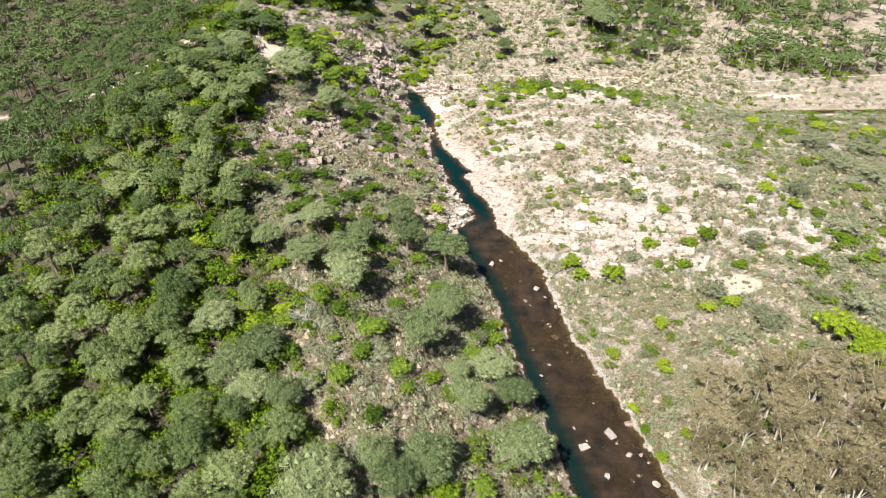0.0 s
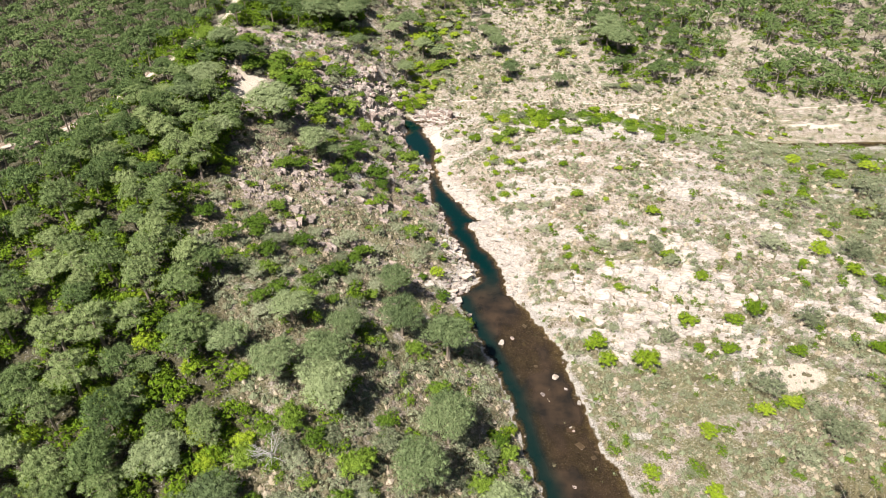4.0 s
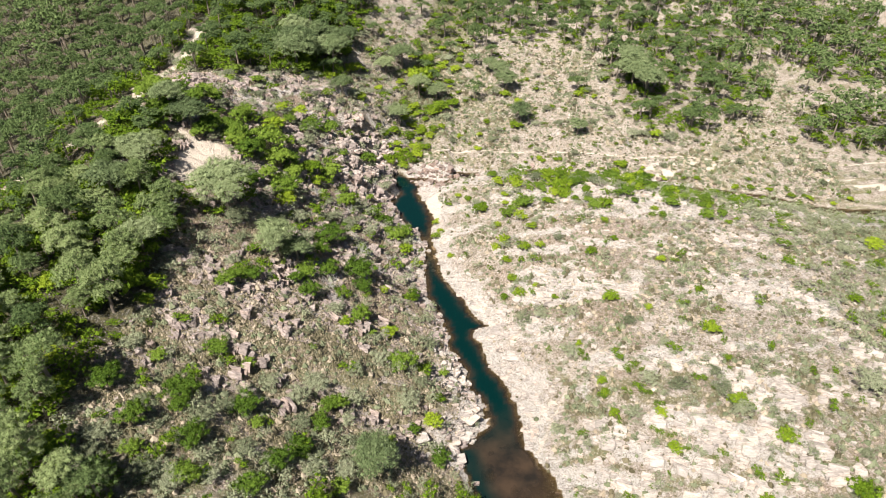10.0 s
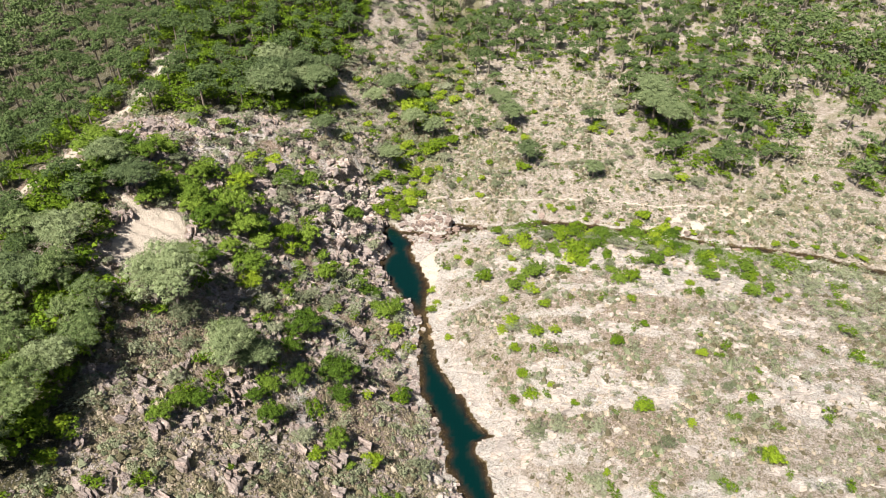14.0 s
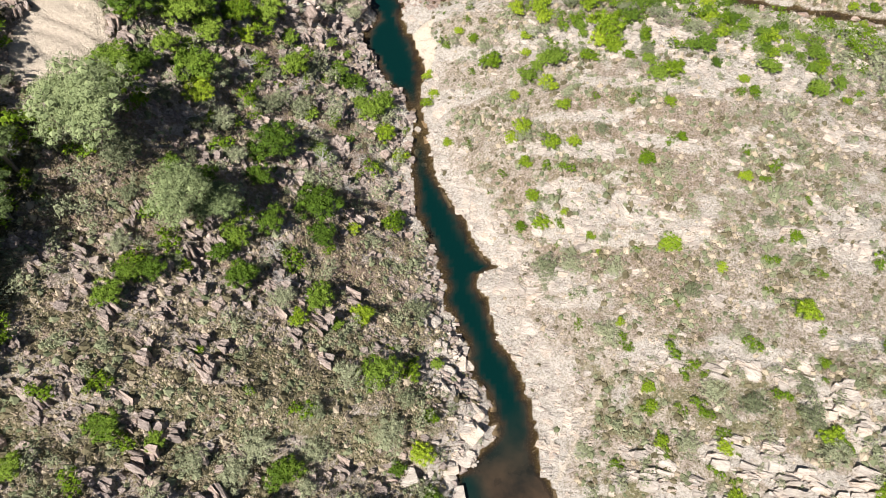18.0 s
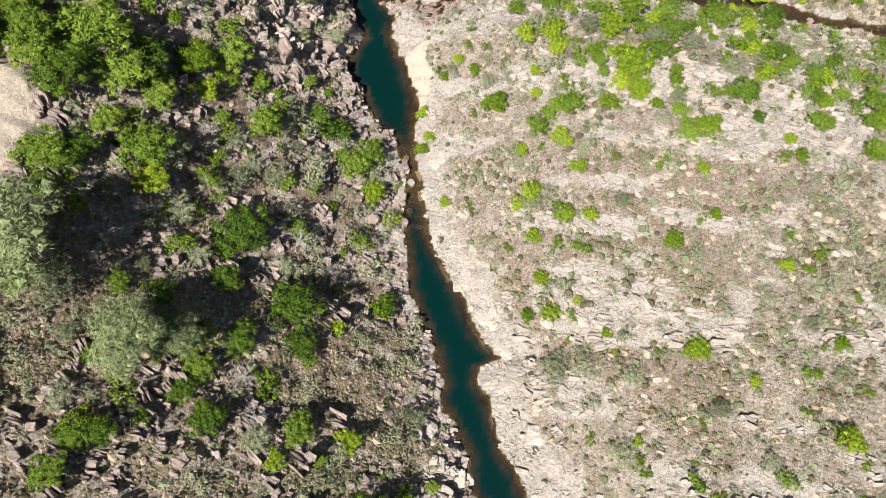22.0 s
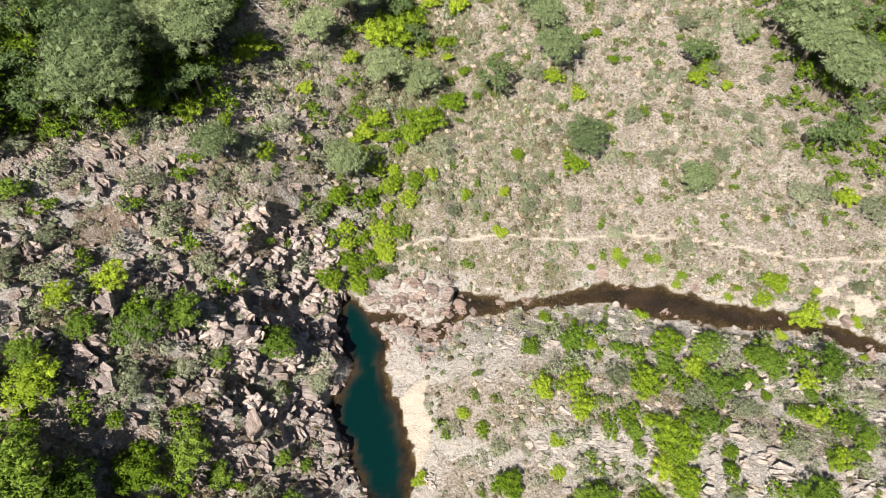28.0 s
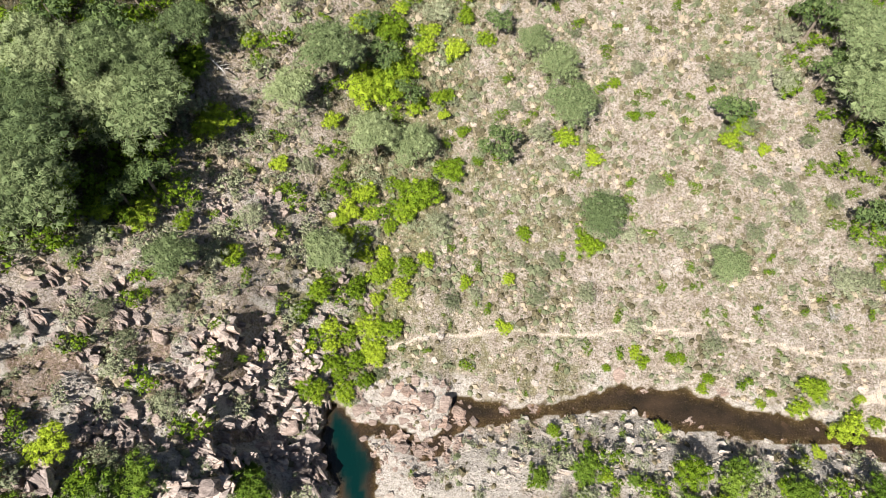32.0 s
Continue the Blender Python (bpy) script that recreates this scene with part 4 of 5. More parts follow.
protos = [make_tree("stone_pine", stone_pine(s, 112, 64, 0.072, 0.0095), FOREST_LEAF, BARK, "green domed pine in the dense western forest", "tree", "pines of the western forest") for s in (11, 12, 13, 14, 15, 16)]
plant(protos, list(zip(fx[pick], fy[pick])), RNG.uniform(1.5, 2.6, len(pick)), (0.9, 1.35))
rest = np.setdiff1d(np.arange(len(fx)), pick)
rx, ry = fx[rest], fy[rest]
rz, rs = surface(rx, ry), RNG.uniform(1.5, 2.55, len(rest))
spread_x = np.abs(rx + 10)
for name, flag, level, blades in (("middle_pine", spread_x < 75, 40, 20), ("far_pine", spread_x >= 75, 20, 9)):
    shapes = [stone_pine(s, level, blades, 0.12 if level > 20 else 0.16, 0.028 if level > 20 else 0.06) for s in (21, 22, 23, 24, 25)]
    turn, tall = RNG.uniform(0, 6.28, flag.sum()), RNG.uniform(0.8, 1.3, flag.sum())
    state = RNG.bit_generator.state
    stuff(name + "_crowns", scattered([c for c, _, _ in shapes], rx[flag], ry[flag], rz[flag], rs[flag] * (1.0 if level > 20 else 1.15), RNG, tall, turn, 0.04), FOREST_LEAF, "dense green pine woods on the slopes", "woods")
    RNG.bit_generator.state = state
    stuff(name + "_trunks", scattered([t for _, t, _ in shapes], rx[flag], ry[flag], rz[flag], rs[flag], RNG, tall, turn, 0.04), BARK, "brown trunks of the pine woods", "woods")


# shrubs
def shrub_shapes(seed, clumps, leaves, length, width, height, fat=1.0, heart=ICO, core=0.8):
    rng = np.random.default_rng(seed)
    lobes = max(clumps // 7, 1)
    centres = domes(rng, lobes, min(clumps, 7), 0.12, height * 0.85, 0.66 if lobes > 1 else 0.05, (0.28, 0.44) if lobes > 1 else (0.6, 0.75), 0.62)
    centres[:, 2] = np.maximum(centres[:, 2], 0.08)
    crown = foliage(rng, centres, rng.uniform(0.15, 0.25, len(centres)) * fat, leaves, length, width, 0.85, core, heart, 0.26)
    stems = join([tube([(0, 0, -0.15), (math.cos(b) * 0.2, math.sin(b) * 0.2, 0.3), (math.cos(b) * 0.5, math.sin(b) * 0.5, height * 0.7)], (0.035, 0.025, 0.01), 4) for b in rng.uniform(0, 6.28, 4)])
    return crown, stems


def make_shrub(name, shapes, leaf, label, group):
    root = new(name)
    root.empty_display_size = 0.2
    part("stem", shapes[1], BARK, root)
    part("foliage", shapes[0], leaf, root)
    return tagged(root, label, "shrub", group)


shady = [q for k, q in enumerate(GREEN) if q[0] < np.interp(q[1], BANKS[:, 0], BANKS[:, 1]) - 2 and q[1] < 168 and k % 4]
sunny = [q for q in GREEN if q not in shady]
protos = [make_shrub("green_shrub", shrub_shapes(s, 42, 60, 0.080, 0.019, 0.95, 1.0, OCTA), GREEN_LEAF, "rounded bright green evergreen shrub on stony ground", "bright green shrubs") for s in (31, 32, 33, 34, 35)]
dx, dy = jittered(10, 46, 131, 158, 2.5, RNG)
keep = (edges(dx, dy)[3] > 3.5) & (edges(dx, dy)[3] < 24) & (fbm(dx * 0.17, dy * 0.17, 58) > 0.45)
for x, y, r in GREEN + GREY:
    keep &= np.hypot(dx - x, dy - y) > r + 0.5
wx, wy = jittered(-46, -12, 44, 112, 3.0, RNG)
fits = (RNG.uniform(0, 1, len(wx)) < 0.5) & (cover(wx, wy)["wood"] > 0.25)
for x, y, r in GREEN + GREY + PINE:
    fits &= np.hypot(wx - x, wy - y) > r + 0.4
woodside_shrubs = list(zip(wx[fits], wy[fits], RNG.uniform(0.7, 1.5, fits.sum())))
wx, wy = jittered(-47, -32, 136.5, 148, 2.7, RNG)
fits = cover(wx, wy)["sand"] < 0.15
clearing_bushes = list(zip(wx[fits], wy[fits], RNG.uniform(1.1, 2.0, fits.sum()))) + [(-29.6, 137.2, 2.2), (-26.2, 138.6, 2.3), (-23.6, 138.0, 1.5)]
ex, ey = jittered(52, 92, 78, 130, 3.4, RNG)
fits = (RNG.uniform(0, 1, len(ex)) < 0.55 * step(50, 66, ex)) & (fbm(ex * 0.12, ey * 0.12, 92) > 0.42)
for x, y, r in GREEN + GREY:
    fits &= np.hypot(ex - x, ey - y) > r + 0.5
eastern_shrubs = list(zip(ex[fits], ey[fits], RNG.uniform(0.7, 1.7, fits.sum())))
brookside_shrubs = list(zip(dx[keep], dy[keep], RNG.uniform(0.6, 1.45, keep.sum())))
sunny, shady = sunny + woodside_shrubs + eastern_shrubs + brookside_shrubs[::4], shady + clearing_bushes + [q for k, q in enumerate(brookside_shrubs) if k % 4]
# thicket along the gully, and the fringe of the brook
gx, gy = jittered(-16, 8, 165.5, 226, 2.1, RNG)
bx, by = jittered(8, 80, 152, 172, 2.2, RNG)
left, _, north, south = edges(bx, by)
ok = (left < 0) & (((north > 0.6) & (north < 3.2) & (fbm(bx * 0.2, by * 0.2, 59) > 0.46)) | ((south > 0.7) & (south < 2.6) & (fbm(bx * 0.3, by * 0.3, 60) > 0.52)))
for x, y, r in zip(np.append(gx, bx[ok]), np.append(gy, by[ok]), RNG.uniform(0.55, 1.0, len(gx) + ok.sum())):
    side = float(edges(np.array([x]), np.array([y]))[0][0])
    if x < 8 and (side < -4.5 or side > 4 or RNG.uniform() < step(180, 230, y)):
        continue
    if all(math.hypot(x - q[0], y - q[1]) > q[2] + 0.3 for q in GREEN + GREY + PINE):
        sunny.append((x, y, r * (1.45 if abs(side) < 5 else 0.85)))
plant(protos, [(x, y) for x, y, r in sunny], [r * 1.08 for x, y, r in sunny], (0.8, 1.2))
protos = [make_shrub("dark_shrub", shrub_shapes(s, 49, 60, 0.080, 0.019, 1.1, 1.0, OCTA), DARK_LEAF, "dense dark green evergreen bush on stony ground", "dark green bushes") for s in (36, 37, 38)]
dx, dy = jittered(-38, -2, 108, 166, 3.0, RNG)
keep = (edges(dx, dy)[0] > 1.5) & (fbm(dx * 0.13, dy * 0.13, 57) > 0.50) & (cover(dx, dy)["sand"] < 0.2) & (cover(dx, dy)["wood"] < 0.3)
for x, y, r in GREEN + GREY + PINE:
    keep &= np.hypot(dx - x, dy - y) > r + 0.7
extra = list(zip(dx[keep], dy[keep], RNG.uniform(0.7, 1.6, keep.sum())))
shady, silver = shady + [q for k, q in enumerate(extra) if k % 5 < 2], [q for k, q in enumerate(extra) if k % 5 > 1]
dx, dy = jittered(-30, 14, 38, 97, 2.9, RNG)
keep = (edges(dx, dy)[0] > 1.5) & (fbm(dx * 0.17, dy * 0.17, 64) > 0.43) & (cover(dx, dy)["wood"] < 0.4)
for x, y, r in GREEN + GREY + PINE:
    keep &= np.hypot(dx - x, dy - y) > r + 0.6
extra = list(zip(dx[keep], dy[keep], RNG.uniform(0.7, 1.6, keep.sum())))
shady, silver = shady + extra[::2], silver + extra[1::2]
plant(protos, [(x, y) for x, y, r in shady], [r * 1.18 for x, y, r in shady], (0.85, 1.25))
protos = [make_shrub("grey_shrub", shrub_shapes(s, 42, 56, 0.085, 0.014, 0.85, 1.0, OCTA, 0.62), GREY_LEAF, "greyish green twiggy shrub among rocks", "grey-green shrubs") for s in (41, 42, 43, 44)]
gx, gy = jittered(-35, 108, 62, 225, 4.6, RNG)
c = cover(gx, gy)
left, right, north, south = edges(gx, gy)
share = 0.85 * ((left < -4) & (north > 4)) + 0.5 * ((left < 0) & (south > 3) & (right > 6) & ((gx > 54) | (gy < 106))) + 0.55 * ((left > 4) & (gy > 160))
ok = (RNG.uniform(0, 1, len(gx)) < share * (1 - c["sand"]) * (1 - c["wood"])) & (fbm(gx * 0.12, gy * 0.12, 63) > 0.40)
wild = [(x, y, r) for x, y, r in zip(gx[ok], gy[ok], RNG.uniform(0.5, 1.15, ok.sum())) if all(math.hypot(x - q[0], y - q[1]) > q[2] + 0.5 for q in GREEN + GREY + PINE)]
plant(protos, [(x, y) for x, y, r in GREY + wild + silver], [r * 1.08 for x, y, r in GREY + wild + silver], (0.75, 1.1))

# small shrubs past counting
sx, sy = jittered(-58, 112, 30, 240, 1.9, RNG)
c = cover(sx, sy)
left, right, north, south = edges(sx, sy)
clump_noise = fbm(sx * 0.16, sy * 0.16, 50)
west = left > 0
northbank = (left < -3) * (north > 0.4) * step(4.5, 2.5, north) * step(15, 22, sx) * step(85, 75, sx)
brookside = (left < 0) * (south > 3.0) * step(21, 15, south) * step(8, 14, sx) * step(64, 54, sx)
chance = 0.17 + 0.4 * step(0.47, 0.62, clump_noise) + 0.14 * ((left < 0) & (south > 0) & (right > 5))
chance = chance + west * (0.4 * bump(sx, sy, -12, 140, 17, 27) + 0.5 * step(94, 86, sy) + 0.5 * step(164, 172, sy)) + c["wood"] * np.where(sx < -60, -0.5, 0.65)
chance = chance + 0.6 * brookside * step(0.30, 0.42, fbm(sx * 0.3, sy * 0.3, 52)) + 0.7 * step(8, 3, np.abs(left)) * step(166, 171, sy)
chance = chance + 0.55 * ((left < 0) & (south > 0)) * step(0.50, 0.60, banded(sx, sy, 76)) + 0.35 * ((left < 0) & (sx > 44) & (sy > 148) & (sy < 172)) + 0.45 * ((left < 0) & (sy < 108)) + 0.5 * ((left < 0) & (north > 0))
chance = chance + 0.5 * ((left < 0) & (south > 0) & (sx > 52) & (sy < 150)) + 0.5 * northbank
chance = chance * (1 - c["sand"]) * (1 - c["bed"]) * (1 - 0.45 * step(0.6, 0.95, c["rock"])) * (land(sx, sy)[1] < -0.7)
chance = np.where((left < 0) & (south > 0) & (right < np.interp(sy, [90, 100, 150], [0.5, 6.0, 3.0])), 0, chance)
keep = RNG.uniform(0, 1, len(sx)) < chance
sx, sy, cw, lf, brk = sx[keep], sy[keep], c["wood"][keep], left[keep], brookside[keep]
green = RNG.uniform(0, 1, len(sx)) < 0.34 + 0.7 * cw - 0.12 * (lf < 0) * (1 - brk) + 0.1 * brk + 0.3 * (np.abs(lf) < 7) * (sy > 166) + 0.25 * (lf < -7) * (sy > 167)
small = [shrub_shapes(s, 14, 18, 0.12, 0.034, 0.85, 1.25, OCTA, 0.62)[0] for s in (51, 52, 53, 57)]
wispy = [shrub_shapes(s, 14, 16, 0.13, 0.028, 0.75, 1.2, OCTA, 0.5)[0] for s in (54, 55, 56, 58)]
for flag, shapes, leaf, name, label in ((True, small, GREEN_LEAF, "green_undergrowth", "bright green low shrubs scattered over the slopes"), (False, wispy, GREY_LEAF, "grey_undergrowth", "grey-green low shrubs scattered over the slopes")):
    i = green == flag
    size = (0.42 + 0.85 * RNG.uniform(0, 1, i.sum()) ** 1.7) * (1 + 0.8 * cw[i] + (lf[i] > 0) * (0.4 + 0.2 * step(108, 122, sy[i])) + 0.4 * ((lf[i] < 0) & (sx[i] > 50) & (sy[i] < 150)) + 0.55 * brk[i] - 0.2 * (lf[i] < 0) * (sy[i] > 166))
    stuff(name, scattered(shapes, sx[i], sy[i], surface(sx[i], sy[i]) - 0.05, size, RNG, RNG.uniform(0.7, 1.3, i.sum())), leaf, label, "undergrowth")


# low scrub and grass tufts
def tuft(seed, blades, width):
    rng = np.random.default_rng(seed)
    d = rng.normal(0, 1, (blades, 3))
    d[:, 2] = np.abs(d[:, 2]) + 0.35
    d /= np.linalg.norm(d, axis=1, keepdims=True)
    base = d * rng.uniform(0.1, 0.6, (blades, 1)) * np.array([1, 1, 0.55])
    side = np.cross(d, rng.normal(0, 1, d.shape))
    side /= np.linalg.norm(side, axis=1, keepdims=True)
    tip = base + d * rng.uniform(0.25, 0.6, (blades, 1)) * np.array([1, 1, 0.8])
    v = np.stack([base - side * width, base + side * width, tip], 1).reshape(-1, 3)
    a = np.arange(5) * 1.2566
    heart = np.concatenate([np.stack([np.cos(a), np.sin(a), 0 * a], 1) * rng.uniform(0.3, 0.62, (5, 1)), [[0.05, 0, 0.42]]])
    return join([(v, np.arange(len(v)).reshape(-1, 3)), (heart, np.array([(k, (k + 1) % 5, 5) for k in range(5)]))])


tx, ty = jittered(-52, 78, 34, 214, 0.52, RNG)
c = cover(tx, ty)
left, right, north, south = edges(tx, ty)
lush = fbm(tx * 0.3, ty * 0.3, 61, 5) + 0.18 * (c["grass"] - 0.4)
patch = step(0.44, 0.56, lush)
chance = (0.40 + 0.58 * patch) * (1 - c["sand"]) * (1 - c["bed"]) * (1 - 0.6 * c["rock"]) * (land(tx, ty)[1] < -0.4)
chance = np.where((left < 0) & (south > 0) & (right < np.interp(ty, [90, 100, 150], [0.3, 4.8, 2.5])), 0.012, chance)
keep = (RNG.uniform(0, 1, len(tx)) < chance) & (c["wood"] < 0.7)
tx, ty, patch, west = tx[keep], ty[keep], patch[keep], (left > 0)[keep]
tz = surface(tx, ty)
kinds = RNG.uniform(0, 1, len(tx)) - 0.10 * patch + 0.06 * west
for low, high, leaf, name, label in ((-1, 0.38, GREY_LEAF, "green_cushions", "dull green low cushions among stones"), (0.38, 0.74, SCRUB_LEAF, "low_scrub", "greyish knee-high scrub on dry ground"), (0.74, 2, STRAW, "dry_grass_tufts", "straw-coloured dry grass tufts")):
    i = (kinds >= low) & (kinds < high)
    stuff(name, scattered([tuft(s, 18, 0.05) for s in (61, 62, 63, 64)], tx[i], ty[i], tz[i], (0.19 + 0.56 * RNG.uniform(0, 1, i.sum()) ** 1.8) * (1 + 0.35 * patch[i]), RNG, RNG.uniform(0.9, 1.6, i.sum())), leaf, label, "scrub")


# fine dead stalks on the reddish slope
tx, ty = jittered(-45, 2, 86, 124, 0.27, RNG)
c = cover(tx, ty)
keep = (edges(tx, ty)[0] > 1.0) & (c["wood"] < 0.6) & (RNG.uniform(0, 1, len(tx)) < (0.95 - 0.5 * c["rock"]) * (1 - c["sand"]) * step(0.24, 0.44, fbm(tx * 0.4, ty * 0.4, 66)))
tx, ty = tx[keep], ty[keep]
kinds = RNG.uniform(0, 1, len(tx))
tz = surface(tx, ty)
for low, high, leaf, name, label in ((0, 0.14, STRAW, "dead_stalks", "fine straw and dead stalks over reddish earth"), (0.14, 1.01, SCRUB_LEAF, "dwarf_scrub", "dense brownish dwarf scrub over reddish earth")):
    i = (kinds >= low) & (kinds < high)
    stuff(name, scattered([tuft(s, 8, 0.09) for s in (67, 68, 69)], tx[i], ty[i], tz[i], RNG.uniform(0.14, 0.42, i.sum()), RNG, RNG.uniform(0.7, 1.3, i.sum())), leaf, label, "scrub")


# gum trees
def gum_shapes(seed):
    rng = np.random.default_rng(seed)
    n = 64
    a, r = rng.uniform(0, 2 * np.pi, n), np.sqrt(rng.uniform(0, 1, n)) * 0.92
    z = 1.5 + 1.0 * np.sqrt(np.clip(1 - r ** 2, 0, 1)) * rng.uniform(0.25, 1.05, n)
    crown = foliage(rng, np.stack([np.cos(a) * r, np.sin(a) * r, z], 1), rng.uniform(0.10, 0.19, n), 54, 0.085, 0.0085, 1.0, 0.55, OCTA)
    trunk = tube([(0, 0, -0.2), (0.05, 0.02, 0.7), (0.02, 0.05, 1.7)], (0.07, 0.05, 0.03), 6)
    limbs = []
    for k in range(5):
        b = k * 1.26 + rng.uniform(-0.3, 0.3)
        limbs.append(tube([(0.04, 0.02, 0.6 + 0.1 * k), (math.cos(b) * 0.35, math.sin(b) * 0.35, 1.4 + 0.1 * k), (math.cos(b) * 0.85, math.sin(b) * 0.85, 2.45)], (0.016, 0.011, 0.004), 4))
    return crown, trunk, limbs


gx, gy = jittered(25, 64, 26, 59, 3.0, RNG)
keep = (gy < 40 + (gx - 24) * 2.2) & (gy < 55 + 3 * vnoise(gx * 0.3, gy * 0.3, 4) - 0.05 * (gx - 35)) & (gx > 29 - (gy - 38) * 0.08)
gx, gy = gx[keep], gy[keep]
protos = [make_tree("gum_tree", gum_shapes(s), GUM_LEAF, GUM_BARK, "olive-brown gum tree with pale bare branches", "tree", "gum tree grove", "sparse drooping olive foliage") for s in (71, 72, 73)]
plant(protos, list(zip(gx, gy)), RNG.uniform(1.9, 2.7, len(gx)))


# dead trees
def dead_shapes(seed):
    rng = np.random.default_rng(seed)
    trunk = tube([(0, 0, -0.1), (0.05, 0.0, 0.5), (0.12, 0.05, 1.0)], (0.05, 0.04, 0.03), 5)
    limbs = []
    for k in range(16):
        b, up = rng.uniform(0, 6.28), rng.uniform(0.2, 0.8)
        s = rng.uniform(0.3, 1.0)
        p0 = Vector((0.12 * s, 0.05 * s, s))
        p1 = p0 + Vector((math.cos(b) * 0.45, math.sin(b) * 0.45, up * 0.5))
        p2 = p1 + Vector((math.cos(b + rng.uniform(-0.6, 0.6)) * 0.5, math.sin(b) * 0.5, up * 0.4))
        twig = p1 + Vector((math.cos(b + 0.9) * 0.4, math.sin(b + 0.9) * 0.4, 0.25))
        twigs = [tube([p0, p1, p2], (0.018, 0.012, 0.004), 4), tube([p1, twig], (0.008, 0.003), 3)]
        for j in range(7):
            q = p0.lerp(p1, rng.uniform(0.3, 1)) if j % 2 else p1.lerp(p2, rng.uniform(0.1, 0.9))
            twigs.append(tube([q, q + Vector((rng.normal(0, 0.22), rng.normal(0, 0.22), rng.uniform(0.05, 0.3)))], (0.006, 0.002), 3))
        limbs.append(join(twigs))
    return trunk, limbs


DEAD = [(-15.0, 114.0, 1.3), (-13.8, 110.6, 1.1), (-19.8, 135.6, 1.2), (-15.6, 180.0, 1.0), (-15.7, 56.2, 2.0), (-17.0, 130.0, 0.8), (-9.6, 124.5, 0.9), (-23.0, 193.0, 1.6), (42.0, 82.5, 1.1),
        (-15.1, 135.8, 1.0), (-12.5, 127.2, 1.3), (-8.7, 129.0, 1.0), (-23.1, 126.9, 1.4), (-11.1, 134.0, 1.1), (-23.1, 154.2, 1.3), (-34.5, 117.3, 1.3), (39.2, 171.0, 1.2), (8.3, 203.7, 1.5)]
for k, (x, y, r) in enumerate(DEAD):
    root = tagged(new("dead_tree"), "leafless bleached dead shrub with spreading branches", "dead tree", "dead trees")
    trunk, limbs = dead_shapes(80 + k)
    part("trunk", trunk, DEAD_WOOD, root)
    for limb in limbs:
        part("branch", limb, DEAD_WOOD, root)
    root.matrix_basis = place(x, y, r, k * 1.3, 0.2)
root = tagged(new("fallen_trunk"), "bleached fallen pine trunk lying on the slope", "dead tree", "dead trees")
part("trunk", tube([(-2.6, 0.2, 0.12), (0, 0, 0.15), (2.4, -0.3, 0.1)], (0.13, 0.10, 0.05), 6), DEAD_WOOD, root)
for k in range(5):
    part("branch", tube([(0.8 + 0.3 * k, 0, 0.12), (1.4 + 0.35 * k, 0.6 * (-1) ** k, 0.3)], (0.04, 0.012), 4), DEAD_WOOD, root)
root.matrix_basis = place(-12.6, 127.0, 1.0, 1.75)
copy_thing(root, place(-20.5, 193.4, 1.0, -0.7))

# ---- rocks ----
BLOCKS = [hull(np.random.default_rng(100 + s), (1, 0.72, 0.6), 34, 0.62) for s in range(6)]
SLABS = [hull(np.random.default_rng(120 + s), (1, 0.34, 0.36), 20, 0.5) for s in range(5)]
def outcrop(seed, blades=6):
    """A bundle of upturned, broken rock blades that run side by side."""
    rng = np.random.default_rng(seed)
    shapes = []
    for k in range(blades):
        v, f = hull(rng, (rng.uniform(0.35, 0.9), rng.uniform(0.09, 0.2), rng.uniform(0.28, 0.58)), 20, 0.45)
        v = v + np.array([rng.uniform(-0.5, 0.5), (k - blades / 2) * 0.24 + rng.uniform(-0.08, 0.08), rng.uniform(-0.1, 0.05)])
        shapes.append((v + np.stack([0 * v[:, 0], 0.35 * v[:, 2], 0.1 * v[:, 0] * rng.uniform(-1, 1)], 1), f))
    return join(shapes)


OUTCROPS = [outcrop(160 + s, 4 + s % 4) for s in range(7)]


def crag(seed, shards=13):
    """A mass of angular shards packed together, as fractured rock breaks."""
    rng = np.random.default_rng(seed)
    shapes = []
    for k in range(shards):
        v, f = hull(rng, (rng.uniform(0.22, 0.5), rng.uniform(0.14, 0.3), rng.uniform(0.2, 0.42)), 14, 0.5)
        a, lean = rng.normal(0, 0.5), rng.normal(0, 0.35)
        v = np.stack([v[:, 0] * math.cos(a) - v[:, 1] * math.sin(a) + lean * v[:, 2], v[:, 0] * math.sin(a) + v[:, 1] * math.cos(a), v[:, 2]], 1)
        r, b = math.sqrt((k + 0.4) / shards) * 0.85, k * 2.4
        shapes.append((v + np.array([math.cos(b) * r, math.sin(b) * r * 0.75, 0.38 * (1 - r) + rng.uniform(-0.12, 0.1)]), f))
    return shapes


CRAGS = [crag(180 + s, 11 + s % 4) for s in range(6)]
FLAT = [hull(np.random.default_rng(140 + s), (1, 0.75, 0.2), 30, 0.5) for s in range(4)]
def stones(name, shapes, spots, sizes, material, label, group, turns=None, sink=0.25):
    meshes = [mesh_np(name, *s, material) for s in shapes]
    spots = np.array(spots)
    clear = cover(spots[:, 0], spots[:, 1])["sand"] < 0.12
    spots, sizes, turns = spots[clear], np.asarray(sizes)[clear], None if turns is None else np.asarray(turns)[clear]
    for k, ((x, y), size) in enumerate(zip(spots, sizes)):
        ob = new(name, meshes[k % len(meshes)])
        turn = RNG.uniform(0, 6.28) if turns is None else turns[k]
        ob.matrix_basis = place(x, y, size, turn, RNG.uniform(-0.15, 0.15), RNG.uniform(0.75, 1.25), sink * size * 0.4)
        tagged(ob, label, "rock", group)


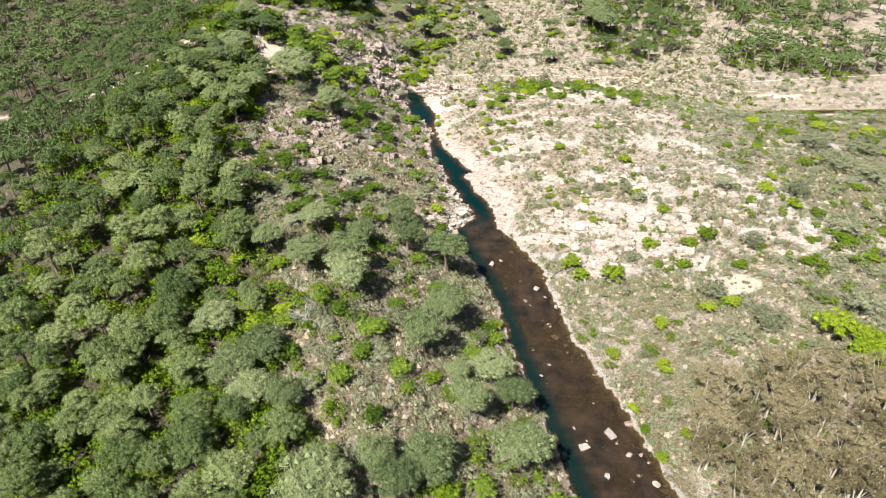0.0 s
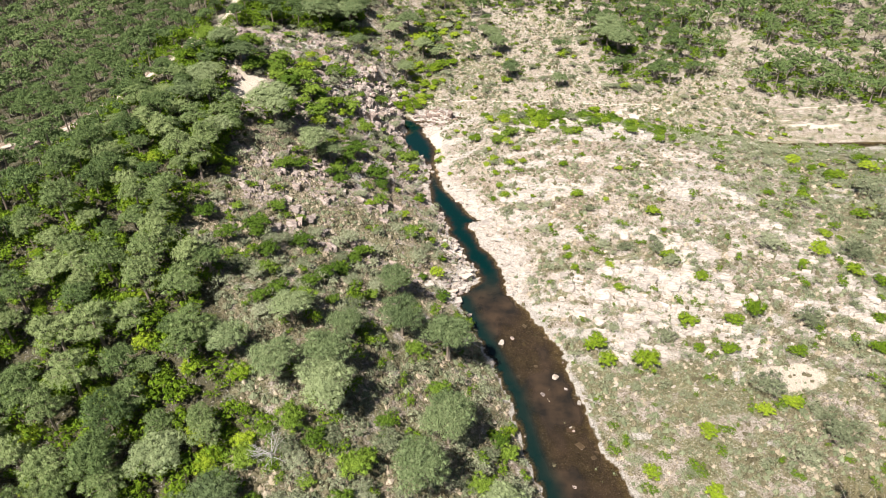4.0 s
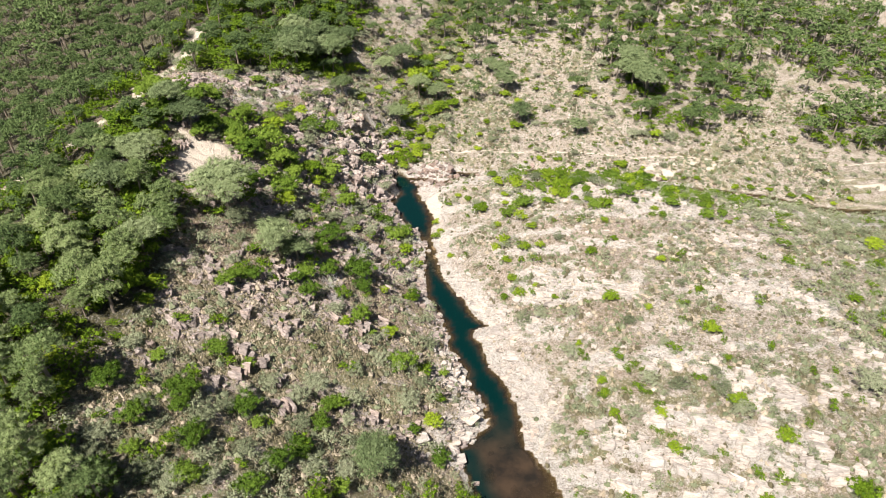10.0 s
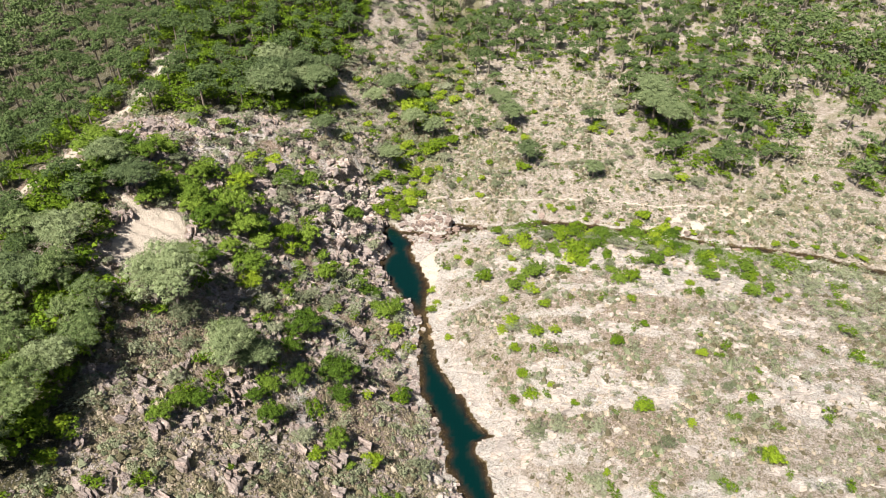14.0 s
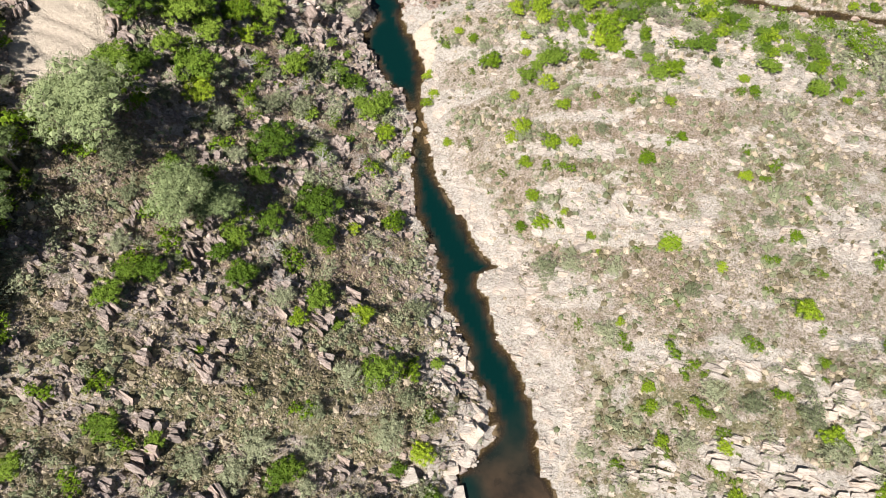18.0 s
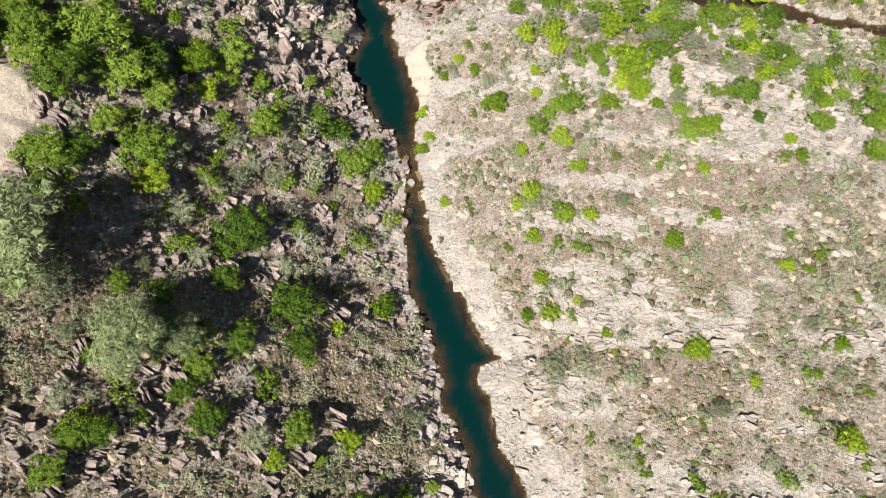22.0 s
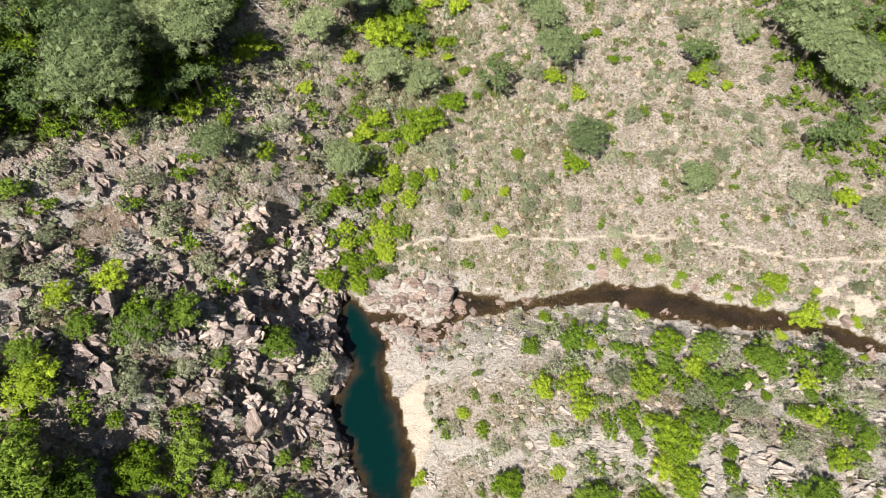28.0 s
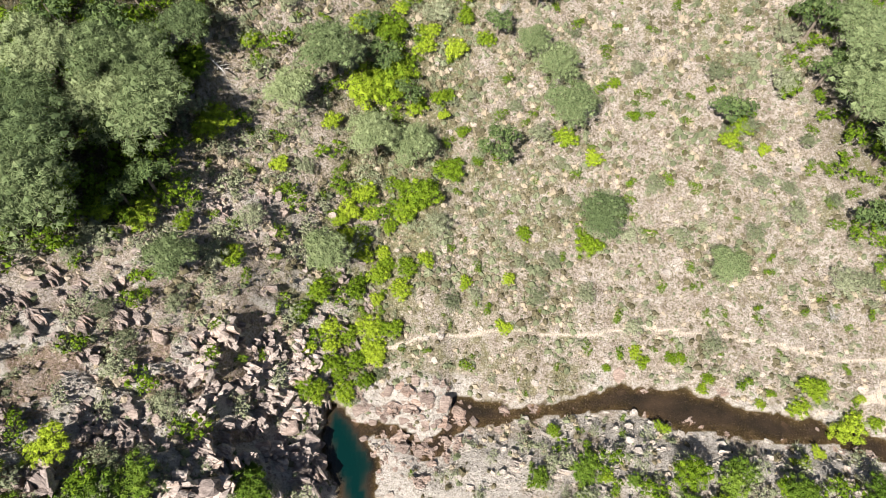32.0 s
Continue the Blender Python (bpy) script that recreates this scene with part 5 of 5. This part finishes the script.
# blocks along the western bank and its cliff
bx, by = jittered(-26, 8, 96, 170, 1.35, RNG)
left = edges(bx, by)[0]
cliff = bump(bx, by, -13, 157, 8, 12)
chance = (left > 0.1) * (0.55 * step(4.5, 1.0, left) * step(108, 114, by) + 0.6 * cliff + 0.25 * step(3, 0.5, left))
keep = RNG.uniform(0, 1, len(bx)) < chance
bx, by, cl = bx[keep], by[keep], cliff[keep]
stones("boulder", OUTCROPS + BLOCKS, list(zip(bx, by)), RNG.uniform(0.3, 0.75, len(bx)) * (1 + 0.8 * cl), GREY_ROCK, "angular pinkish grey boulder on the steep bank", "boulders on the western bank", RNG.normal(STRIKE, 0.5, len(bx)))
# great blocks of the cliff over the pool
cx, cy = jittered(-18, -10.2, 149, 169, 1.7, RNG)
keep = edges(cx, cy)[0] > 0.9
cx, cy = cx[keep], cy[keep]
cliff_blocks = []
for shards in CRAGS:
    root = tagged(new("cliff_block"), "massive fractured pale pinkish rock over the pool", "rock", "blocks of the pool cliff")
    for shard in shards:
        part("shard", shard, PINK_ROCK, root)
    cliff_blocks.append(root)
plant(cliff_blocks, list(zip(cx, cy)), RNG.uniform(0.8, 1.5, len(cx)), (0.75, 1.2), 0.2, RNG.normal(STRIKE, 0.4, len(cx)))
# crags along the ridge top
cx, cy = jittered(-43, -23, 146.5, 159, 2.3, RNG)
keep = (banded(cx, cy, 73) > 0.40) & (cover(cx, cy)["sand"] < 0.1) & (cover(cx, cy)["wood"] < 0.2)
for x, y, r in GREEN + PINE:
    keep &= np.hypot(cx - x, cy - y) > r
cx, cy = cx[keep], cy[keep]
ridge_crags = []
for shards in CRAGS[:3]:
    root = tagged(new("ridge_crag"), "fractured pinkish grey rock crag on the ridge top", "rock", "crags of the ridge")
    for shard in shards:
        part("shard", shard, GREY_ROCK, root)
    ridge_crags.append(root)
plant(ridge_crags, list(zip(cx, cy)), RNG.uniform(0.9, 1.7, len(cx)), (0.8, 1.4), 0.25, RNG.normal(STRIKE, 0.35, len(cx)))
# strata slabs on the dome
bx, by = jittered(15, 60, 82, 106, 2.0, RNG)
keep = (banded(bx, by, 72) > 0.48) & (edges(bx, by)[1] > 6)
bx, by = bx[keep], by[keep]
stones("rock_slab", OUTCROPS, list(zip(bx, by)), RNG.uniform(0.6, 1.4, len(bx)), PALE_ROCK, "pale upturned rock slab breaking through the scrub", "slabs on the dome", RNG.normal(STRIKE, 0.12, len(bx)), 0.1)
bx, by = jittered(10, 52, 108, 158, 2.7, RNG)
keep = (banded(bx, by, 72) > np.interp(by, [108, 132, 142], [0.55, 0.53, 0.44])) & (edges(bx, by)[3] > 1.2)
bx, by = bx[keep], by[keep]
stones("rock_slab", OUTCROPS, list(zip(bx, by)), RNG.uniform(0.45, 1.05, len(bx)), PALE_ROCK, "pale upturned rock slab breaking through the scrub", "slabs on the dome", RNG.normal(STRIKE, 0.25, len(bx)), 0.2)
# slabs on the western slope
bx, by = jittered(-44, -5, 92, 176, 2.45, RNG)
keep = (banded(bx, by, 73) > 0.51 - 0.09 * step(132, 146, by)) & (cover(bx, by)["wood"] < 0.2)
bx, by = bx[keep], by[keep]
stones("rock_ledge", OUTCROPS, list(zip(bx, by)), RNG.uniform(0.45, 1.3, len(bx)) * (1 - 0.25 * step(132, 146, by)), GREY_ROCK, "grey weathered rock ledge on the reddish slope", "ledges on the western slope", RNG.normal(STRIKE - 0.25, 0.2, len(bx)), 0.2)
# smooth pale bank rocks
bx, by = jittered(-2, 16, 94, 156, 1.8, RNG)
left, right, _, south = edges(bx, by)
keep = ((right > 0.2) & (right < np.interp(by, [94, 100, 118, 150, 156], [1, 4.8, 4.4, 1.6, 1])) & (RNG.uniform(0, 1, len(bx)) < 0.6)) | ((left > 0.2) & (left < 5) & (by < 112) & (RNG.uniform(0, 1, len(bx)) < 0.75))
bx, by = bx[keep], by[keep]
stones("bank_rock", FLAT, list(zip(bx, by)), RNG.uniform(0.6, 1.5, len(bx)), PALE_ROCK, "smooth cream-coloured rock at the water's edge", "pale bank rocks", RNG.normal(STRIKE, 0.5, len(bx)), 0.85)
# stones standing in the stream
IN_STREAM = [(16.6, 48.5, 0.9), (20.1, 50.4, 1.1), (16.0, 67.7, 0.8), (13.7, 73.5, 0.7), (14.6, 78.6, 0.7), (13.1, 84.1, 0.4), (8.1, 85.3, 0.8), (9.4, 90.4, 0.6), (23.7, 43.6, 0.8), (11.7, 89.2, 0.5),
             (21.3, 44.1, 0.5), (18.5, 44.5, 0.5), (9.8, 79.0, 0.4), (17.0, 74.2, 0.5), (12.4, 81.0, 0.4), (15.5, 70.3, 0.5), (17.3, 66.0, 0.5), (-3.0, 139.4, 0.7), (-2.3, 136.4, 0.7), (-3.1, 134.6, 0.6), (-2.4, 133.2, 0.6), (-1.5, 131.4, 0.5), (5.9, 97.6, 1.0), (7.0, 95.6, 0.6), (3.0, 97.0, 0.8)]
stones("stream_stone", FLAT + BLOCKS[:3], [(x, y) for x, y, s in IN_STREAM], [s * 0.72 for x, y, s in IN_STREAM], PALE_ROCK, "pale stone standing out of the shallow stream", "stones in the stream", None, -0.7)


def debris(name, shapes, area, gap, chance_of, low, high, material, label, spread_turn=0.5):
    x, y = jittered(*area, gap, RNG)
    keep = RNG.uniform(0, 1, len(x)) < chance_of(x, y)
    x, y = x[keep], y[keep]
    size = low + (high - low) * RNG.uniform(0, 1, len(x)) ** 2.2
    stuff(name, scattered(shapes, x, y, np.maximum(surface(x, y), -0.15) - 0.1 * size, size, RNG, RNG.uniform(0.6, 1.4, len(x)), RNG.normal(STRIKE, spread_turn, len(x)), 0.15), material, label, "loose rocks")


def west_share(x, y):
    c, left = cover(x, y), edges(x, y)[0]
    return (left > 0) * (0.10 + 0.62 * c["rock"]) * (1 - c["wood"]) * (1 - c["sand"]) * step(82, 96, y)


def dome_share(x, y):
    c, (left, right, north, south) = cover(x, y), edges(x, y)
    return (left < 0) * (right > 0.2) * (south > 0) * (0.13 + 0.45 * c["rock"]) * (1 - c["sand"]) * step(60, 90, y)


def brook_share(x, y):
    c, (left, right, north, south) = cover(x, y), edges(x, y)
    junction = step(1.3, 0.5, ((x + 2) / 6.5) ** 2 + ((y - 161.5) / 5) ** 2)
    pool = (land(x, y)[1] > 0.3) & (right < 0.5) & (x < -3)
    return (left < -0.4) * ~pool * np.maximum(0.95 * junction, 0.16 * (np.minimum(np.abs(north), np.abs(south)) < 1.0))


def ledge_share(x, y):
    c, left = cover(x, y), edges(x, y)[0]
    return (left > 0.5) * step(0.45, 0.58, banded(x, y, 73)) * (0.30 + 0.5 * c["rock"]) * (1 - c["wood"]) * (1 - c["sand"]) * step(90, 98, y) * step(-52, -44, x)


def dome_ledge_share(x, y):
    c, (left, right, north, south) = cover(x, y), edges(x, y)
    return (left < 0) * (right > 4) * (south > 1) * step(np.interp(y, [84, 106, 132, 142], [0.47, 0.53, 0.52, 0.45]), 0.62, banded(x, y, 72)) * 0.6 * (1 - c["sand"]) * step(70, 84, y)


def bank_share(x, y):
    left, right, north, south = edges(x, y)
    east = (right > 0.1) * (right < np.interp(y, [92, 100, 118, 130, 150, 158], [1, 5.4, 5.2, 4, 2.4, 1.5])) * (south > 0.5) * (cover(x, y)["sand"] < 0.3)
    return (0.55 * east + 0.6 * (left > 0.1) * (left < np.interp(y, [93, 97, 106, 112], [0.5, 5.5, 5.5, 1.0]))) * step(93, 97, y)


def shoal_share(x, y):
    wet = land(x, y)[1]
    return (wet > 0.1) * (0.02 + 0.14 * step(0.52, 0.64, fbm(x * 0.22, y * 0.16, 90)) + 0.3 * step(1.0, 0.2, wet)) * step(98, 92, y) * (x < 40)


debris("shoal_stones", FLAT + BLOCKS[:3], (0, 36, 36, 100), 0.9, shoal_share, 0.12, 0.6, GREY_ROCK, "pale stones in the shallow brown stream", 0.8)
debris("western_ledges", OUTCROPS, (-50, 6, 90, 184), 0.95, ledge_share, 0.25, 0.85, GREY_ROCK, "rows of weathered rock blades along the western slope", 0.2)
debris("dome_ledges", OUTCROPS, (8, 66, 70, 160), 1.2, dome_ledge_share, 0.25, 0.75, PALE_ROCK, "rows of pale rock blades on the dry dome", 0.15)
debris("bank_blocks", [join(c) for c in CRAGS] + SLABS + FLAT, (-8, 24, 93, 160), 0.62, bank_share, 0.15, 0.7, PALE_ROCK, "jointed cream-coloured rock along the water", 0.3)
debris("western_scree", BLOCKS[:3] + SLABS, (-46, 6, 84, 184), 0.55, west_share, 0.10, 0.55, GREY_ROCK, "angular grey rock rubble on the western slope")
debris("dome_stones", BLOCKS[:3] + SLABS, (2, 64, 74, 164), 0.62, dome_share, 0.08, 0.45, PALE_ROCK, "pale loose stones over the dry dome", 0.4)
debris("brook_stones", [join(c) for c in CRAGS] + FLAT + BLOCKS[:2], (-7, 60, 148, 168), 0.75, brook_share, 0.15, 0.85, RED_ROCK, "reddish grey rocks in the side brook", 0.8)
debris("hill_stones", BLOCKS[:3], (-8, 80, 163, 215), 1.3, lambda x, y: (edges(x, y)[2] > 0.3) * (edges(x, y)[0] < 0) * 0.2 * (cover(x, y)["wood"] < 0.5), 0.12, 0.45, PALE_ROCK, "small pale stones on the northern slope")
